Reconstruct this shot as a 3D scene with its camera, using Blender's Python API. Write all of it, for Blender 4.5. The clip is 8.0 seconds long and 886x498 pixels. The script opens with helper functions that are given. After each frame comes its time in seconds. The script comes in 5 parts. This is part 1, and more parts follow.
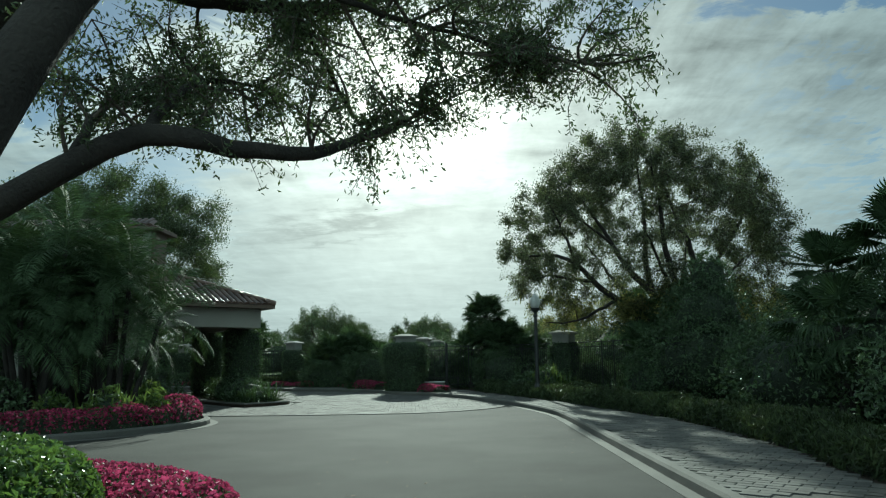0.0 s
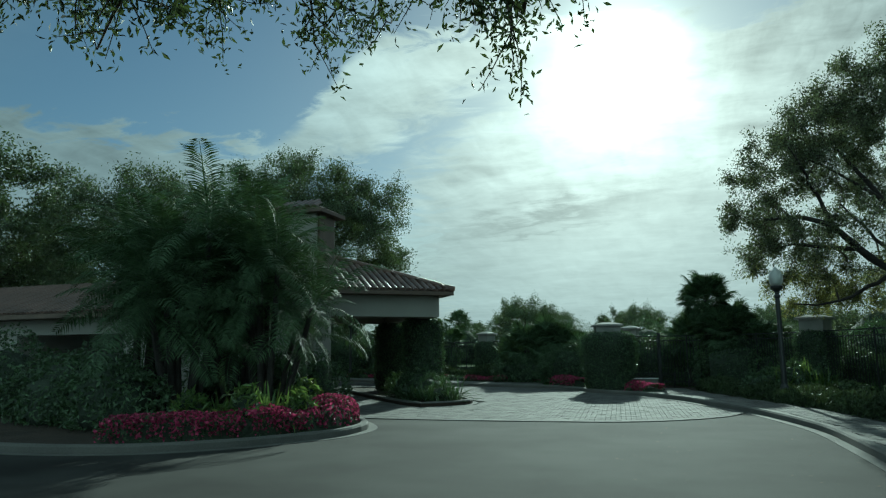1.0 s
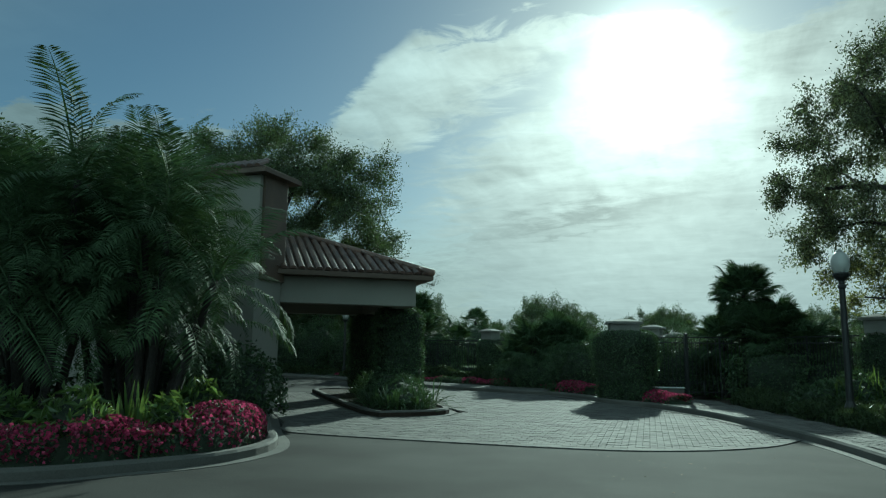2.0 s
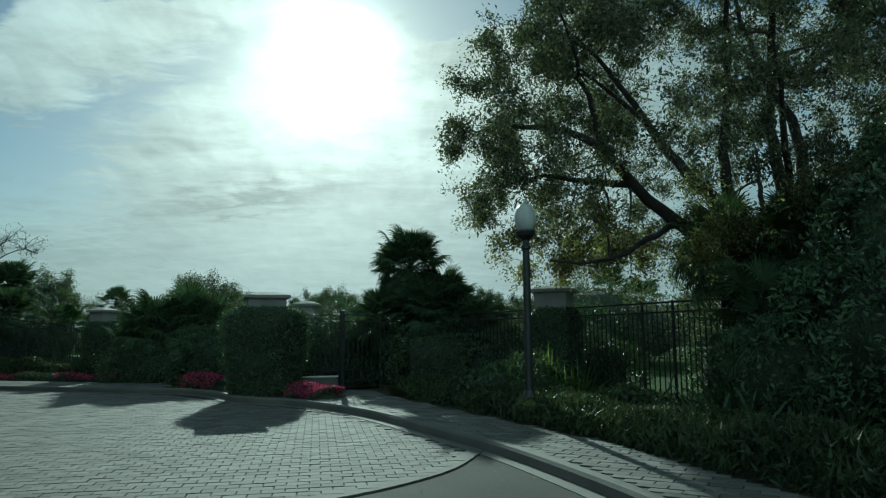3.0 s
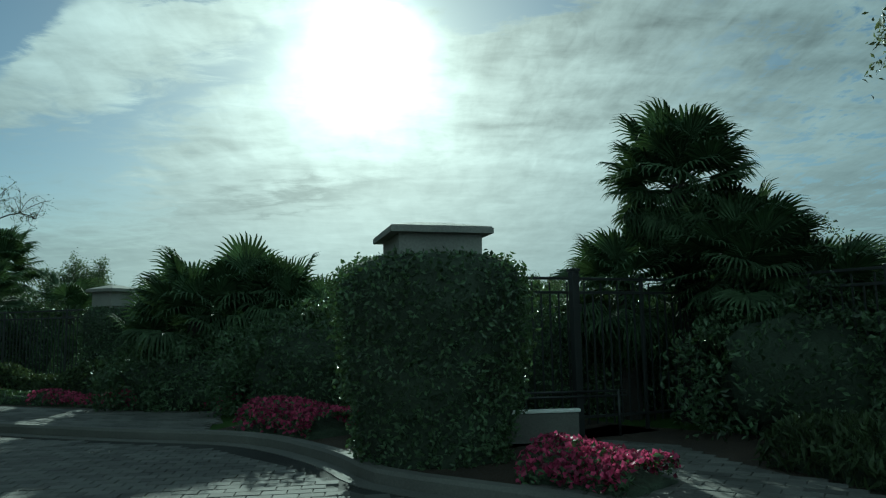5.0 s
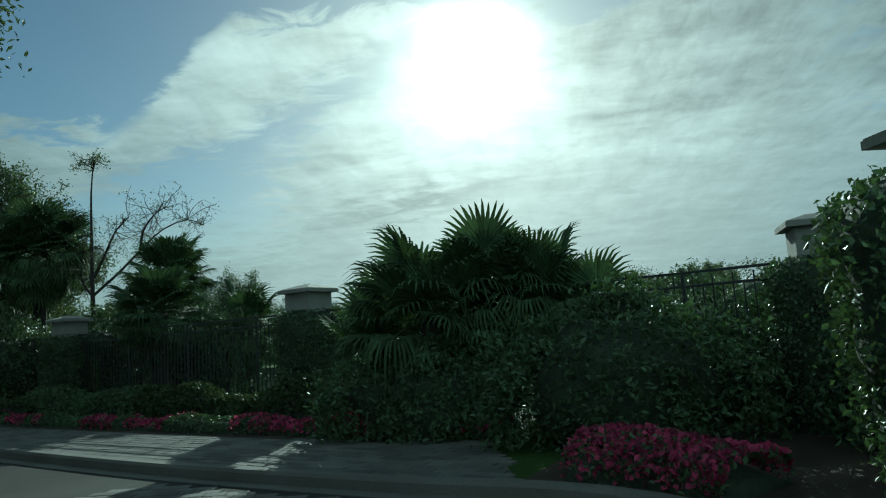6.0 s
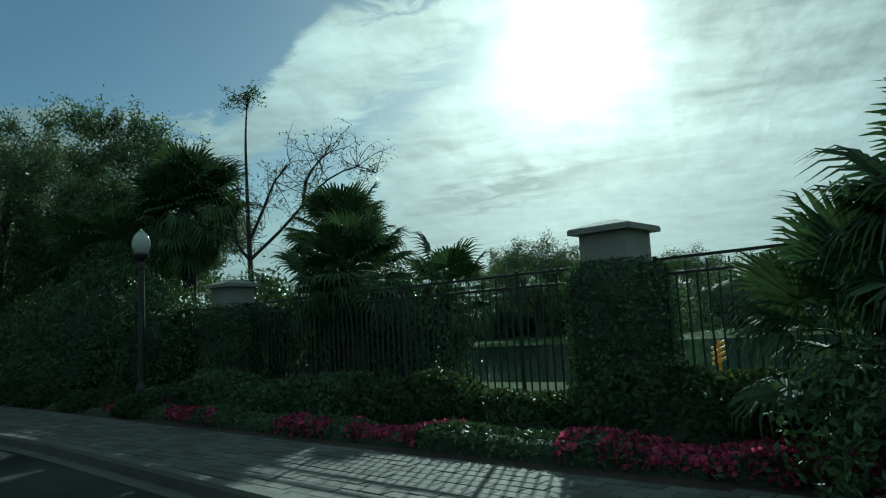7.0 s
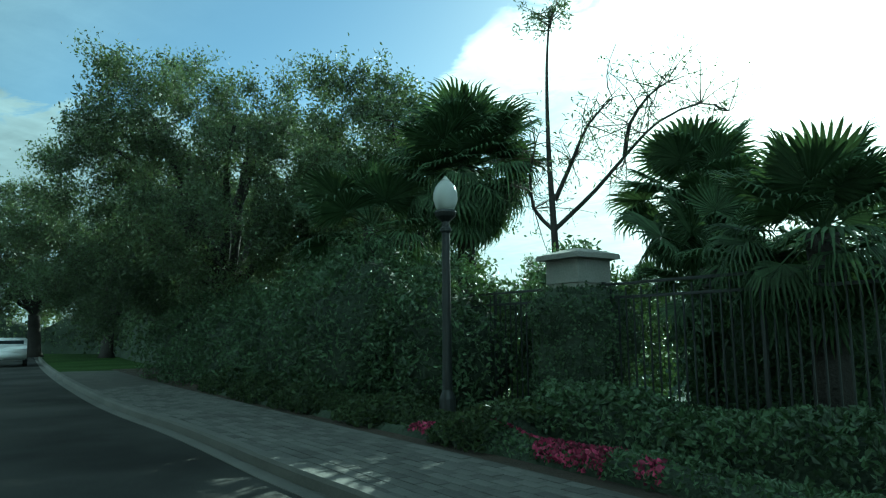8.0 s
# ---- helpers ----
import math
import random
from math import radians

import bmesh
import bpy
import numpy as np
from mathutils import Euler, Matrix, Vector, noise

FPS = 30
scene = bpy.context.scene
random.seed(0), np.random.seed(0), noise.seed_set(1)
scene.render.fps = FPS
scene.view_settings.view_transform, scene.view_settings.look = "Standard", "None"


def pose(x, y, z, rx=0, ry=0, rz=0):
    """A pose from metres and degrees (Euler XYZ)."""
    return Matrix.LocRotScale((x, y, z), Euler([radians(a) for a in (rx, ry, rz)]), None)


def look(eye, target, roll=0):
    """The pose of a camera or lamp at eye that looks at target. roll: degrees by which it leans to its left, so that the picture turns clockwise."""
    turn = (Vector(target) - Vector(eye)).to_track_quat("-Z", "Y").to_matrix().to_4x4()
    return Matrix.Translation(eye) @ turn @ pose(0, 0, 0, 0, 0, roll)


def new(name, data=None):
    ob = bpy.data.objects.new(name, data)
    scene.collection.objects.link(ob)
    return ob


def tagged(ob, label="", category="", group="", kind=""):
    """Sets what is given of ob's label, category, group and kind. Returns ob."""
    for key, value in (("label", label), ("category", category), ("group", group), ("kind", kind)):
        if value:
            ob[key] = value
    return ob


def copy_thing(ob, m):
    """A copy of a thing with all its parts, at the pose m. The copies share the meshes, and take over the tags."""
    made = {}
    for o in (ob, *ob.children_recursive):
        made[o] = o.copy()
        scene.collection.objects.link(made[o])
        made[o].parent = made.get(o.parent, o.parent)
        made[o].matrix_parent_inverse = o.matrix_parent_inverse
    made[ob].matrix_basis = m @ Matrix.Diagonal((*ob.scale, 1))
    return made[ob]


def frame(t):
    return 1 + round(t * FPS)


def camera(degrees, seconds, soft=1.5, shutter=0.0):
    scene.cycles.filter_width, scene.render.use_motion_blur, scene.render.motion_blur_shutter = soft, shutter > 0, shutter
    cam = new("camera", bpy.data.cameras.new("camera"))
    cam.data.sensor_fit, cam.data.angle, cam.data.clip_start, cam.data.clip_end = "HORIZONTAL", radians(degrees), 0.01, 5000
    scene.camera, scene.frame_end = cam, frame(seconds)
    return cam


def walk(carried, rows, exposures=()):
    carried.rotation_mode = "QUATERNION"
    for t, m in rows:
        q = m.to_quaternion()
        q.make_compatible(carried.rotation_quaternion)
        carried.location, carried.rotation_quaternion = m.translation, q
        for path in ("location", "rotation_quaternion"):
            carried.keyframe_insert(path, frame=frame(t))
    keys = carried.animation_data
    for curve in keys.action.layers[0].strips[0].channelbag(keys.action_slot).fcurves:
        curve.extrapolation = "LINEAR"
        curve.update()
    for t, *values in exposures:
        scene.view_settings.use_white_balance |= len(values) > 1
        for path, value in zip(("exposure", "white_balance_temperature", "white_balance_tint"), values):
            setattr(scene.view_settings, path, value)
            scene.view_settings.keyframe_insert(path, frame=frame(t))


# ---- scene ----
cam = camera(65.5, 8.0, soft=1.2)
PATH = [
    (0, (0.59, 0.797, 1.499), (0.552, 2.771, 1.814), -0.7),
    (0.5, (0.497, 2.615, 1.536), (0.158, 4.558, 1.866), -0.8),
    (1, (0.551, 4.667, 1.554), (-0.064, 6.547, 1.851), -0.7),
    (1.2, (0.525, 5.33, 1.519), (-0.082, 7.213, 1.809), -0.6),
    (1.55, (0.545, 6.88, 1.512), (-0.116, 8.745, 1.807), -0.2),
    (1.9, (0.568, 8.5, 1.504), (-0.136, 10.349, 1.801), 0.6),
    (2.15, (0.6, 9.74, 1.5), (-0.052, 11.609, 1.796), 1.2),
    (2.3, (0.622, 10.47, 1.499), (0.112, 12.381, 1.795), 1.4),
    (2.5, (0.658, 11.702, 1.502), (0.496, 13.677, 1.77), 0.3),
    (3, (0.696, 14.252, 1.506), (0.918, 16.224, 1.755), -0.5),
    (3.5, (0.469, 16.618, 1.49), (0.802, 18.574, 1.738), -0.6),
    (4, (-0.116, 19.353, 1.466), (0.156, 21.32, 1.708), -0.5),
    (4.5, (-0.978, 21.922, 1.448), (-0.759, 23.895, 1.693), -0.2),
    (5, (-2.086, 24.38, 1.447), (-1.973, 26.363, 1.681), -1.0),
    (5.2, (-2.661, 25.261, 1.482), (-2.642, 27.247, 1.719), -1.6),
    (6.3, (-5.756, 29.038, 1.463), (-6.064, 30.999, 1.711), -3.8),
    (6.5, (-6.727, 30.028, 1.462), (-7.09, 31.981, 1.693), -3.6),
    (7, (-8.757, 32.149, 1.432), (-9.272, 34.068, 1.654), -3.1),
    (7.5, (-11.304, 34.03, 1.43), (-12.06, 35.866, 1.674), -1.7),
    (8, (-13.751, 35.399, 1.453), (-14.705, 37.14, 1.695), -0.6),
]
walk(cam, [(t, look(eye, target, roll)) for t, eye, target, roll in PATH],
     exposures=[(0.0, 0.4, 5750, -15), (0.6, 0.3, 5600, -18), (1.1, 0.15, 5330, -24), (4.0, 0.1, 5330, -24), (6.5, 0.15, 5260, -26), (7.5, 0.35, 5200, -28), (8.0, 1.35, 5150, -30)])

# ---------------------------------------------------------------- sky and sun
SUN_EL, SUN_AZ = radians(22.6), radians(-3.0)      # azimuth from +y towards +x
SUN_DIR = Vector((math.sin(SUN_AZ) * math.cos(SUN_EL), math.cos(SUN_AZ) * math.cos(SUN_EL), math.sin(SUN_EL)))
sun_data = bpy.data.lights.new("sun", "SUN")
sun_data.energy, sun_data.angle, sun_data.color = 3.7, radians(0.6), (1.0, 0.94, 0.84)
sun = new("sun", sun_data)
sun.matrix_world = look(SUN_DIR * 60, (0, 0, 0))


def build_world():
    w = bpy.data.worlds.new("sky")
    scene.world = w
    w.use_nodes = True
    nt = w.node_tree
    nt.nodes.clear()
    n, L = nt.nodes.new, nt.links.new

    def math_(op, a, b=0.0, c=None):
        m = n("ShaderNodeMath")
        m.operation = op
        for i, v in enumerate((a, b) if c is None else (a, b, c)):
            if isinstance(v, (int, float)):
                m.inputs[i].default_value = v
            else:
                L(v, m.inputs[i])
        return m.outputs[0]

    sky = n("ShaderNodeTexSky")
    sky.sky_type = "NISHITA"
    sky.sun_disc = False
    sky.sun_elevation, sky.sun_rotation = SUN_EL, SUN_AZ
    sky.air_density, sky.dust_density, sky.ozone_density = 1.0, 0.6, 1.5
    tc = n("ShaderNodeTexCoord")
    sep = n("ShaderNodeSeparateXYZ")
    L(tc.outputs["Generated"], sep.inputs[0])
    x, y, z = sep.outputs

    def smooth(v, lo, hi, a=0.0, b=1.0):
        r = n("ShaderNodeMapRange")
        r.interpolation_type = "SMOOTHSTEP"
        L(v, r.inputs["Value"])
        for key, q in (("From Min", lo), ("From Max", hi), ("To Min", a), ("To Max", b)):
            r.inputs[key].default_value = q
        return r.outputs[0]

    def bell(v, centre, width):
        q = math_("DIVIDE", math_("SUBTRACT", v, centre), width)
        return math_("POWER", 2.718, math_("MULTIPLY", math_("MULTIPLY", q, q), -1.0))

    def fbm(vec, scale, detail, rough, dist):
        t = n("ShaderNodeTexNoise")
        t.inputs["Scale"].default_value, t.inputs["Detail"].default_value = scale, detail
        t.inputs["Roughness"].default_value, t.inputs["Distortion"].default_value = rough, dist
        L(vec, t.inputs["Vector"])
        return t.outputs["Fac"]

    def turned(vec, angle, scale, loc=(0, 0, 0)):
        mp = n("ShaderNodeMapping")
        mp.inputs["Rotation"].default_value = (0, 0, radians(angle))
        mp.inputs["Scale"].default_value, mp.inputs["Location"].default_value = scale, loc
        L(vec, mp.inputs[0])
        return mp.outputs[0]

    # the cloud layer lies flat overhead, so its pattern is drawn on a plane
    zz = math_("ADD", math_("MAXIMUM", z, 0.0), 0.10)
    com = n("ShaderNodeCombineXYZ")
    L(math_("DIVIDE", x, zz), com.inputs[0])
    L(math_("DIVIDE", y, zz), com.inputs[1])
    plane = com.outputs[0]
    broad = fbm(turned(plane, 24, (0.75, 1.15, 1.0), (3.1, 1.7, 0.0)), 0.95, 9, 0.55, 0.15)
    tufts = fbm(turned(plane, 24, (0.8, 1.25, 1.0), (1.3, 4.1, 0.0)), 6.0, 8, 0.62, 0.5)
    ripple = fbm(turned(plane, 24, (0.75, 1.15, 1.0), (3.1, 1.7, 0.0)), 4.2, 6, 0.6, 0.5)
    rows = fbm(turned(plane, -24, (1.7, 0.5, 1.0)), 5.0, 5, 0.55, 0.5)
    waves = fbm(turned(plane, 62, (5.0, 1.6, 1.0)), 5.0, 4, 0.55, 0.9)
    # bearing and height of the view in degrees, frayed by the noise
    deg = 180 / math.pi
    az = math_("MULTIPLY", math_("ARCTAN2", x, y), deg)
    el = math_("MULTIPLY", math_("ARCSINE", z), deg)
    fray = math_("SUBTRACT", math_("MULTIPLY_ADD", tufts, 1.25, math_("MULTIPLY", broad, 0.5)), 0.875)
    azf = math_("MULTIPLY_ADD", fray, 11.0, az)
    elf = math_("MULTIPLY_ADD", fray, 8.0, el)
    # upper rim of the bank of cloud in front: it drops away at both ends
    rim = math_("ADD", smooth(azf, -33.0, -22.0, 17.0, 26.4), smooth(azf, 20.0, 52.0, 0.0, -8.0))
    rim = math_("SUBTRACT", rim, math_("MULTIPLY", bell(az, 7.0, 7.5), 2.4))
    bank = smooth(math_("SUBTRACT", rim, elf), -0.6, 1.1)
    # open sky below the bank's western tongue, and the channel that cuts in behind it
    tongue = math_("MULTIPLY_ADD", math_("ADD", az, 24.0), 0.50, 15.6)
    under = math_("MULTIPLY", smooth(math_("SUBTRACT", tongue, elf), -0.7, 0.9), smooth(math_("MULTIPLY_ADD", fray, 14.0, az), -24.0, -17.0, 1.0, 0.0))
    channel = math_("MULTIPLY", bell(elf, tongue, 1.9), smooth(az, -15.0, -5.0, 0.95, 0.0))
    gap = math_("MAXIMUM", under, channel)
    bank = math_("MULTIPLY", bank, math_("SUBTRACT", 1.0, gap))
    # small rents to the west of south, pale haze over the horizon
    rents = math_("MULTIPLY", smooth(az, 20.0, 34.0), smooth(math_("MULTIPLY_ADD", waves, 0.35, math_("MULTIPLY", tufts, 0.8)), 0.575, 0.69))
    bank = math_("MULTIPLY", bank, math_("SUBTRACT", 1.0, math_("MULTIPLY", rents, 0.8)))
    haze = math_("MULTIPLY", smooth(elf, 5.0, 12.5, 1.0, 0.0), smooth(az, -60.0, -26.0, 0.45, 1.0))
    # unseen broken cloud overhead and behind, added as fill light
    rest = math_("MULTIPLY", smooth(math_("ADD", broad, math_("MULTIPLY", ripple, 0.3)), 0.46, 0.66), smooth(math_("SUBTRACT", math_("MULTIPLY", z, 0.6), y), -0.45, 0.1))
    mask = math_("MAXIMUM", math_("MAXIMUM", bank, rest), math_("MULTIPLY", haze, 0.92))
    # scattering in the cloud, strong towards the sun; its rise away from it is added fill
    dot = n("ShaderNodeVectorMath")
    dot.operation = "DOT_PRODUCT"
    L(tc.outputs["Generated"], dot.inputs[0])
    dot.inputs[1].default_value = SUN_DIR
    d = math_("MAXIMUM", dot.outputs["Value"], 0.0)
    back_fill = math_("MAXIMUM", math_("MULTIPLY", dot.outputs["Value"], -1.0), 0.0)
    shade = math_("MULTIPLY_ADD", ripple, 0.75, math_("MULTIPLY_ADD", broad, 1.3, -0.10))
    shade = math_("MULTIPLY_ADD", math_("SUBTRACT", rows, 0.5), 0.6, shade)
    shade = math_("MULTIPLY_ADD", math_("MULTIPLY", math_("SUBTRACT", waves, 0.5), smooth(az, -2.0, 16.0)), 0.32, shade)
    shade = math_("MULTIPLY_ADD", math_("SUBTRACT", tufts, 0.5), 0.5, shade)
    # the sheet grows even towards the horizon
    shade = math_("MULTIPLY_ADD", math_("SUBTRACT", shade, 0.96), smooth(el, 5.0, 19.0, 0.32, 1.0), 1.0)
    # a thicker grey bar low in the sheet
    bar = math_("MULTIPLY", bell(math_("MULTIPLY_ADD", az, -0.15, math_("MULTIPLY_ADD", fray, 5.0, el)), 12.2, 0.95), bell(az, -9.5, 7.5))
    shade = math_("MULTIPLY", shade, math_("MULTIPLY_ADD", bar, -0.30, 1.0))
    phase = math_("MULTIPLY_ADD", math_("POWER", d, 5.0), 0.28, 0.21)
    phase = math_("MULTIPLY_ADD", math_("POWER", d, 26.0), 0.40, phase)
    # extra brightness of the sky behind, added to lift foliage on its shaded side
    phase = math_("MULTIPLY_ADD", back_fill, 0.75, phase)
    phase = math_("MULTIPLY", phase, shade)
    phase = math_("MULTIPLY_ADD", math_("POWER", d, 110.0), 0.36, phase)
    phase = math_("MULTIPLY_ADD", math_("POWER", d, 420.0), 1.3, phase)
    tone = n("ShaderNodeMix")
    tone.data_type = "RGBA"
    L(math_("POWER", d, 8.0), tone.inputs["Factor"])
    tone.inputs[6].default_value, tone.inputs[7].default_value = (0.88, 1.0, 1.06, 1), (1.08, 1.0, 0.92, 1)
    ccol = n("ShaderNodeVectorMath")
    ccol.operation = "SCALE"
    L(tone.outputs[2], ccol.inputs[0])
    L(phase, ccol.inputs["Scale"])
    scol = n("ShaderNodeVectorMath")
    scol.operation = "SCALE"
    scol.inputs["Scale"].default_value = 0.05
    L(sky.outputs[0], scol.inputs[0])
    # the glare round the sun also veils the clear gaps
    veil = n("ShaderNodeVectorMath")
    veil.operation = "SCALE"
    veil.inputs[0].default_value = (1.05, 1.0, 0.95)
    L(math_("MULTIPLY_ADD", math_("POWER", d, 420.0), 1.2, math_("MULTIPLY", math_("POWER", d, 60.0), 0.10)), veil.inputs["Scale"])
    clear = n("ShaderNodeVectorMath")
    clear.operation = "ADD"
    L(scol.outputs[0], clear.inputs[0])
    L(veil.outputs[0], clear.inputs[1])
    mix = n("ShaderNodeMix")
    mix.data_type = "RGBA"
    L(mask, mix.inputs["Factor"])
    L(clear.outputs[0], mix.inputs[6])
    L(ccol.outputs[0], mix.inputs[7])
    bg = n("ShaderNodeBackground")
    bg.inputs["Strength"].default_value = 1.0
    L(mix.outputs[2], bg.inputs["Color"])
    out = n("ShaderNodeOutputWorld")
    L(bg.outputs[0], out.inputs["Surface"])


build_world()

# ---------------------------------------------------------------- materials


def material(name, col, rough=0.8, vary=0.25, scale=3.0, fine=40.0, bump=0.3, metal=0.0, island=0.0, per_object=0.0,
             translucent=0.0, spec=0.5, tcol=None, coat=0.0, bump_dist=0.02, spread=0.3):
    m = bpy.data.materials.new(name)
    m.use_nodes = True
    nt = m.node_tree
    nt.nodes.clear()
    n, L = nt.nodes.new, nt.links.new
    out = n("ShaderNodeOutputMaterial")
    bs = n("ShaderNodeBsdfPrincipled")
    tc = n("ShaderNodeTexCoord")
    big = n("ShaderNodeTexNoise")
    big.inputs["Scale"].default_value, big.inputs["Detail"].default_value = scale, 5
    small = n("ShaderNodeTexNoise")
    small.inputs["Scale"].default_value, small.inputs["Detail"].default_value = fine, 4
    for t in (big, small):
        L(tc.outputs["Object"], t.inputs["Vector"])
    add = n("ShaderNodeMath")
    add.operation = "MULTIPLY_ADD"
    L(small.outputs["Fac"], add.inputs[0])
    add.inputs[1].default_value = 0.6
    L(big.outputs["Fac"], add.inputs[2])
    value = add.outputs[0]
    mean = 0.8
    for amount, node, socket in ((island, "ShaderNodeNewGeometry", "Random Per Island"), (per_object, "ShaderNodeObjectInfo", "Random")):
        if amount:
            g = n(node)
            k = n("ShaderNodeMath")
            k.operation = "MULTIPLY_ADD"
            L(g.outputs[socket], k.inputs[0])
            k.inputs[1].default_value = amount
            L(value, k.inputs[2])
            value = k.outputs[0]
            mean += amount / 2
    mr = n("ShaderNodeMapRange")
    mr.inputs["From Min"].default_value, mr.inputs["From Max"].default_value = mean - spread, mean + spread
    mr.inputs["To Min"].default_value, mr.inputs["To Max"].default_value = 1 - vary, 1 + vary
    L(value, mr.inputs["Value"])
    sc = n("ShaderNodeVectorMath")
    sc.operation = "SCALE"
    sc.inputs[0].default_value = col
    L(mr.outputs[0], sc.inputs["Scale"])
    L(sc.outputs[0], bs.inputs["Base Color"])
    bs.inputs["Roughness"].default_value = rough
    bs.inputs["Metallic"].default_value = metal
    bs.inputs["Specular IOR Level"].default_value = spec
    bs.inputs["Coat Weight"].default_value = coat
    if bump:
        b = n("ShaderNodeBump")
        b.inputs["Strength"].default_value, b.inputs["Distance"].default_value = bump, bump_dist
        L(add.outputs[0], b.inputs["Height"])
        L(b.outputs[0], bs.inputs["Normal"])
    if translucent:
        tr = n("ShaderNodeBsdfTranslucent")
        ts = n("ShaderNodeVectorMath")
        ts.operation = "SCALE"
        ts.inputs[0].default_value = tcol or tuple(min(1, c * 2.2) for c in col)
        L(mr.outputs[0], ts.inputs["Scale"])
        L(ts.outputs[0], tr.inputs["Color"])
        mx = n("ShaderNodeMixShader")
        mx.inputs[0].default_value = translucent
        L(bs.outputs[0], mx.inputs[1])
        L(tr.outputs[0], mx.inputs[2])
        L(mx.outputs[0], out.inputs["Surface"])
    else:
        L(bs.outputs[0], out.inputs["Surface"])
    return m


def glass_material(name, col, rough, mixw):
    m = bpy.data.materials.new(name)
    m.use_nodes = True
    nt = m.node_tree
    nt.nodes.clear()
    n, L = nt.nodes.new, nt.links.new
    out, bs, tr, mx = n("ShaderNodeOutputMaterial"), n("ShaderNodeBsdfPrincipled"), n("ShaderNodeBsdfTranslucent"), n("ShaderNodeMixShader")
    no = n("ShaderNodeTexNoise")
    no.inputs["Scale"].default_value = 9
    bu = n("ShaderNodeBump")
    bu.inputs["Strength"].default_value = 0.2
    L(no.outputs["Fac"], bu.inputs["Height"])
    L(bu.outputs[0], bs.inputs["Normal"])
    bs.inputs["Base Color"].default_value = (*col, 1)
    bs.inputs["Roughness"].default_value = rough
    tr.inputs["Color"].default_value = (*col, 1)
    mx.inputs[0].default_value = mixw
    L(bs.outputs[0], mx.inputs[1])
    L(tr.outputs[0], mx.inputs[2])
    L(mx.outputs[0], out.inputs["Surface"])
    return m


M_ASPHALT = material("asphalt", (0.036, 0.036, 0.033), 0.9, 0.55, 0.45, 55, 0.7, spec=0.2, bump_dist=0.008, spread=0.17)
M_PAVER = material("concrete_paver", (0.105, 0.103, 0.094), 0.85, 0.4, 1.2, 50, 0.6, per_object=0.5, bump_dist=0.006)
M_PAVER_J = material("concrete_paver_joined", (0.105, 0.103, 0.094), 0.85, 0.4, 1.2, 50, 0.6, island=0.5, bump_dist=0.006)
M_JOINT = material("joint_sand", (0.085, 0.083, 0.074), 0.95, 0.3, 2, 80, 0.4)
M_CONCRETE = material("kerb_concrete", (0.125, 0.122, 0.11), 0.85, 0.3, 0.9, 45, 0.4)
M_GRASS = material("lawn_grass", (0.045, 0.075, 0.022), 1.0, 0.5, 0.4, 25, 0.8, bump_dist=0.05, spec=0.05)
M_SOIL = material("mulch", (0.045, 0.032, 0.022), 0.95, 0.5, 1.5, 60, 1.0, bump_dist=0.04)
M_BARK = material("bark", (0.034, 0.03, 0.026), 0.95, 0.45, 2.5, 30, 1.0, bump_dist=0.04)
M_TWIG = material("twig_bark", (0.09, 0.075, 0.06), 0.95, 0.4, 2.5, 30, 0.4)
M_OAK = material("oak_leaf", (0.08, 0.108, 0.056), 0.5, 0.5, 0.35, 5, 0, island=0.6, translucent=0.30, tcol=(0.10, 0.14, 0.04))
M_OAK_BROWN = material("turning_leaf", (0.085, 0.1, 0.055), 0.5, 0.6, 0.3, 5, 0, island=0.8, translucent=0.38, tcol=(0.125, 0.15, 0.058))
# low crown leaves against the sun: their backlit glow is put into the colour
M_BACKLIT = material("backlit_leaf", (0.11, 0.115, 0.045), 0.5, 0.5, 0.3, 5, 0, island=0.8, translucent=0.5, tcol=(0.25, 0.255, 0.07))
M_HEDGE = material("hedge_leaf", (0.075, 0.117, 0.056), 0.45, 0.5, 0.8, 6, 0, island=0.6, translucent=0.2, tcol=(0.08, 0.13, 0.03))
M_GLOSS_LEAF = material("glossy_hedge_leaf", (0.075, 0.13, 0.04), 0.3, 0.5, 0.8, 6, 0, island=0.7, translucent=0.25, tcol=(0.16, 0.26, 0.05))
M_LIGHT_LEAF = material("bright_leaf", (0.075, 0.125, 0.035), 0.4, 0.5, 0.8, 6, 0, island=0.6, translucent=0.35, tcol=(0.19, 0.27, 0.055))
M_OLIVE = material("olive_leaf", (0.048, 0.068, 0.03), 0.55, 0.5, 0.8, 6, 0, island=0.7, translucent=0.2, tcol=(0.085, 0.115, 0.035), spec=0.25)
# solid core under the leaf coat, shade between leaves put into its dark colour
M_CORE = material("shaded_core", (0.036, 0.05, 0.03), 0.9, 0.5, 2.0, 12, 1.0, bump_dist=0.08)
M_PALM = material("palm_leaf", (0.062, 0.095, 0.047), 0.68, 0.45, 0.8, 8, 0, island=0.5, spec=0.22, translucent=0.16, tcol=(0.08, 0.13, 0.04))
M_GINGER = material("ginger_leaf", (0.05, 0.085, 0.04), 0.35, 0.4, 0.8, 8, 0, island=0.6, translucent=0.15, tcol=(0.08, 0.13, 0.035))
M_PALM_DRY = material("dry_palm_leaf", (0.16, 0.12, 0.07), 0.8, 0.4, 0.8, 8, 0, island=0.5, translucent=0.2)
M_PINK = material("pink_blossom", (0.31, 0.036, 0.105), 0.6, 0.6, 0.9, 12, 0, island=0.9, translucent=0.35, tcol=(0.42, 0.06, 0.15))
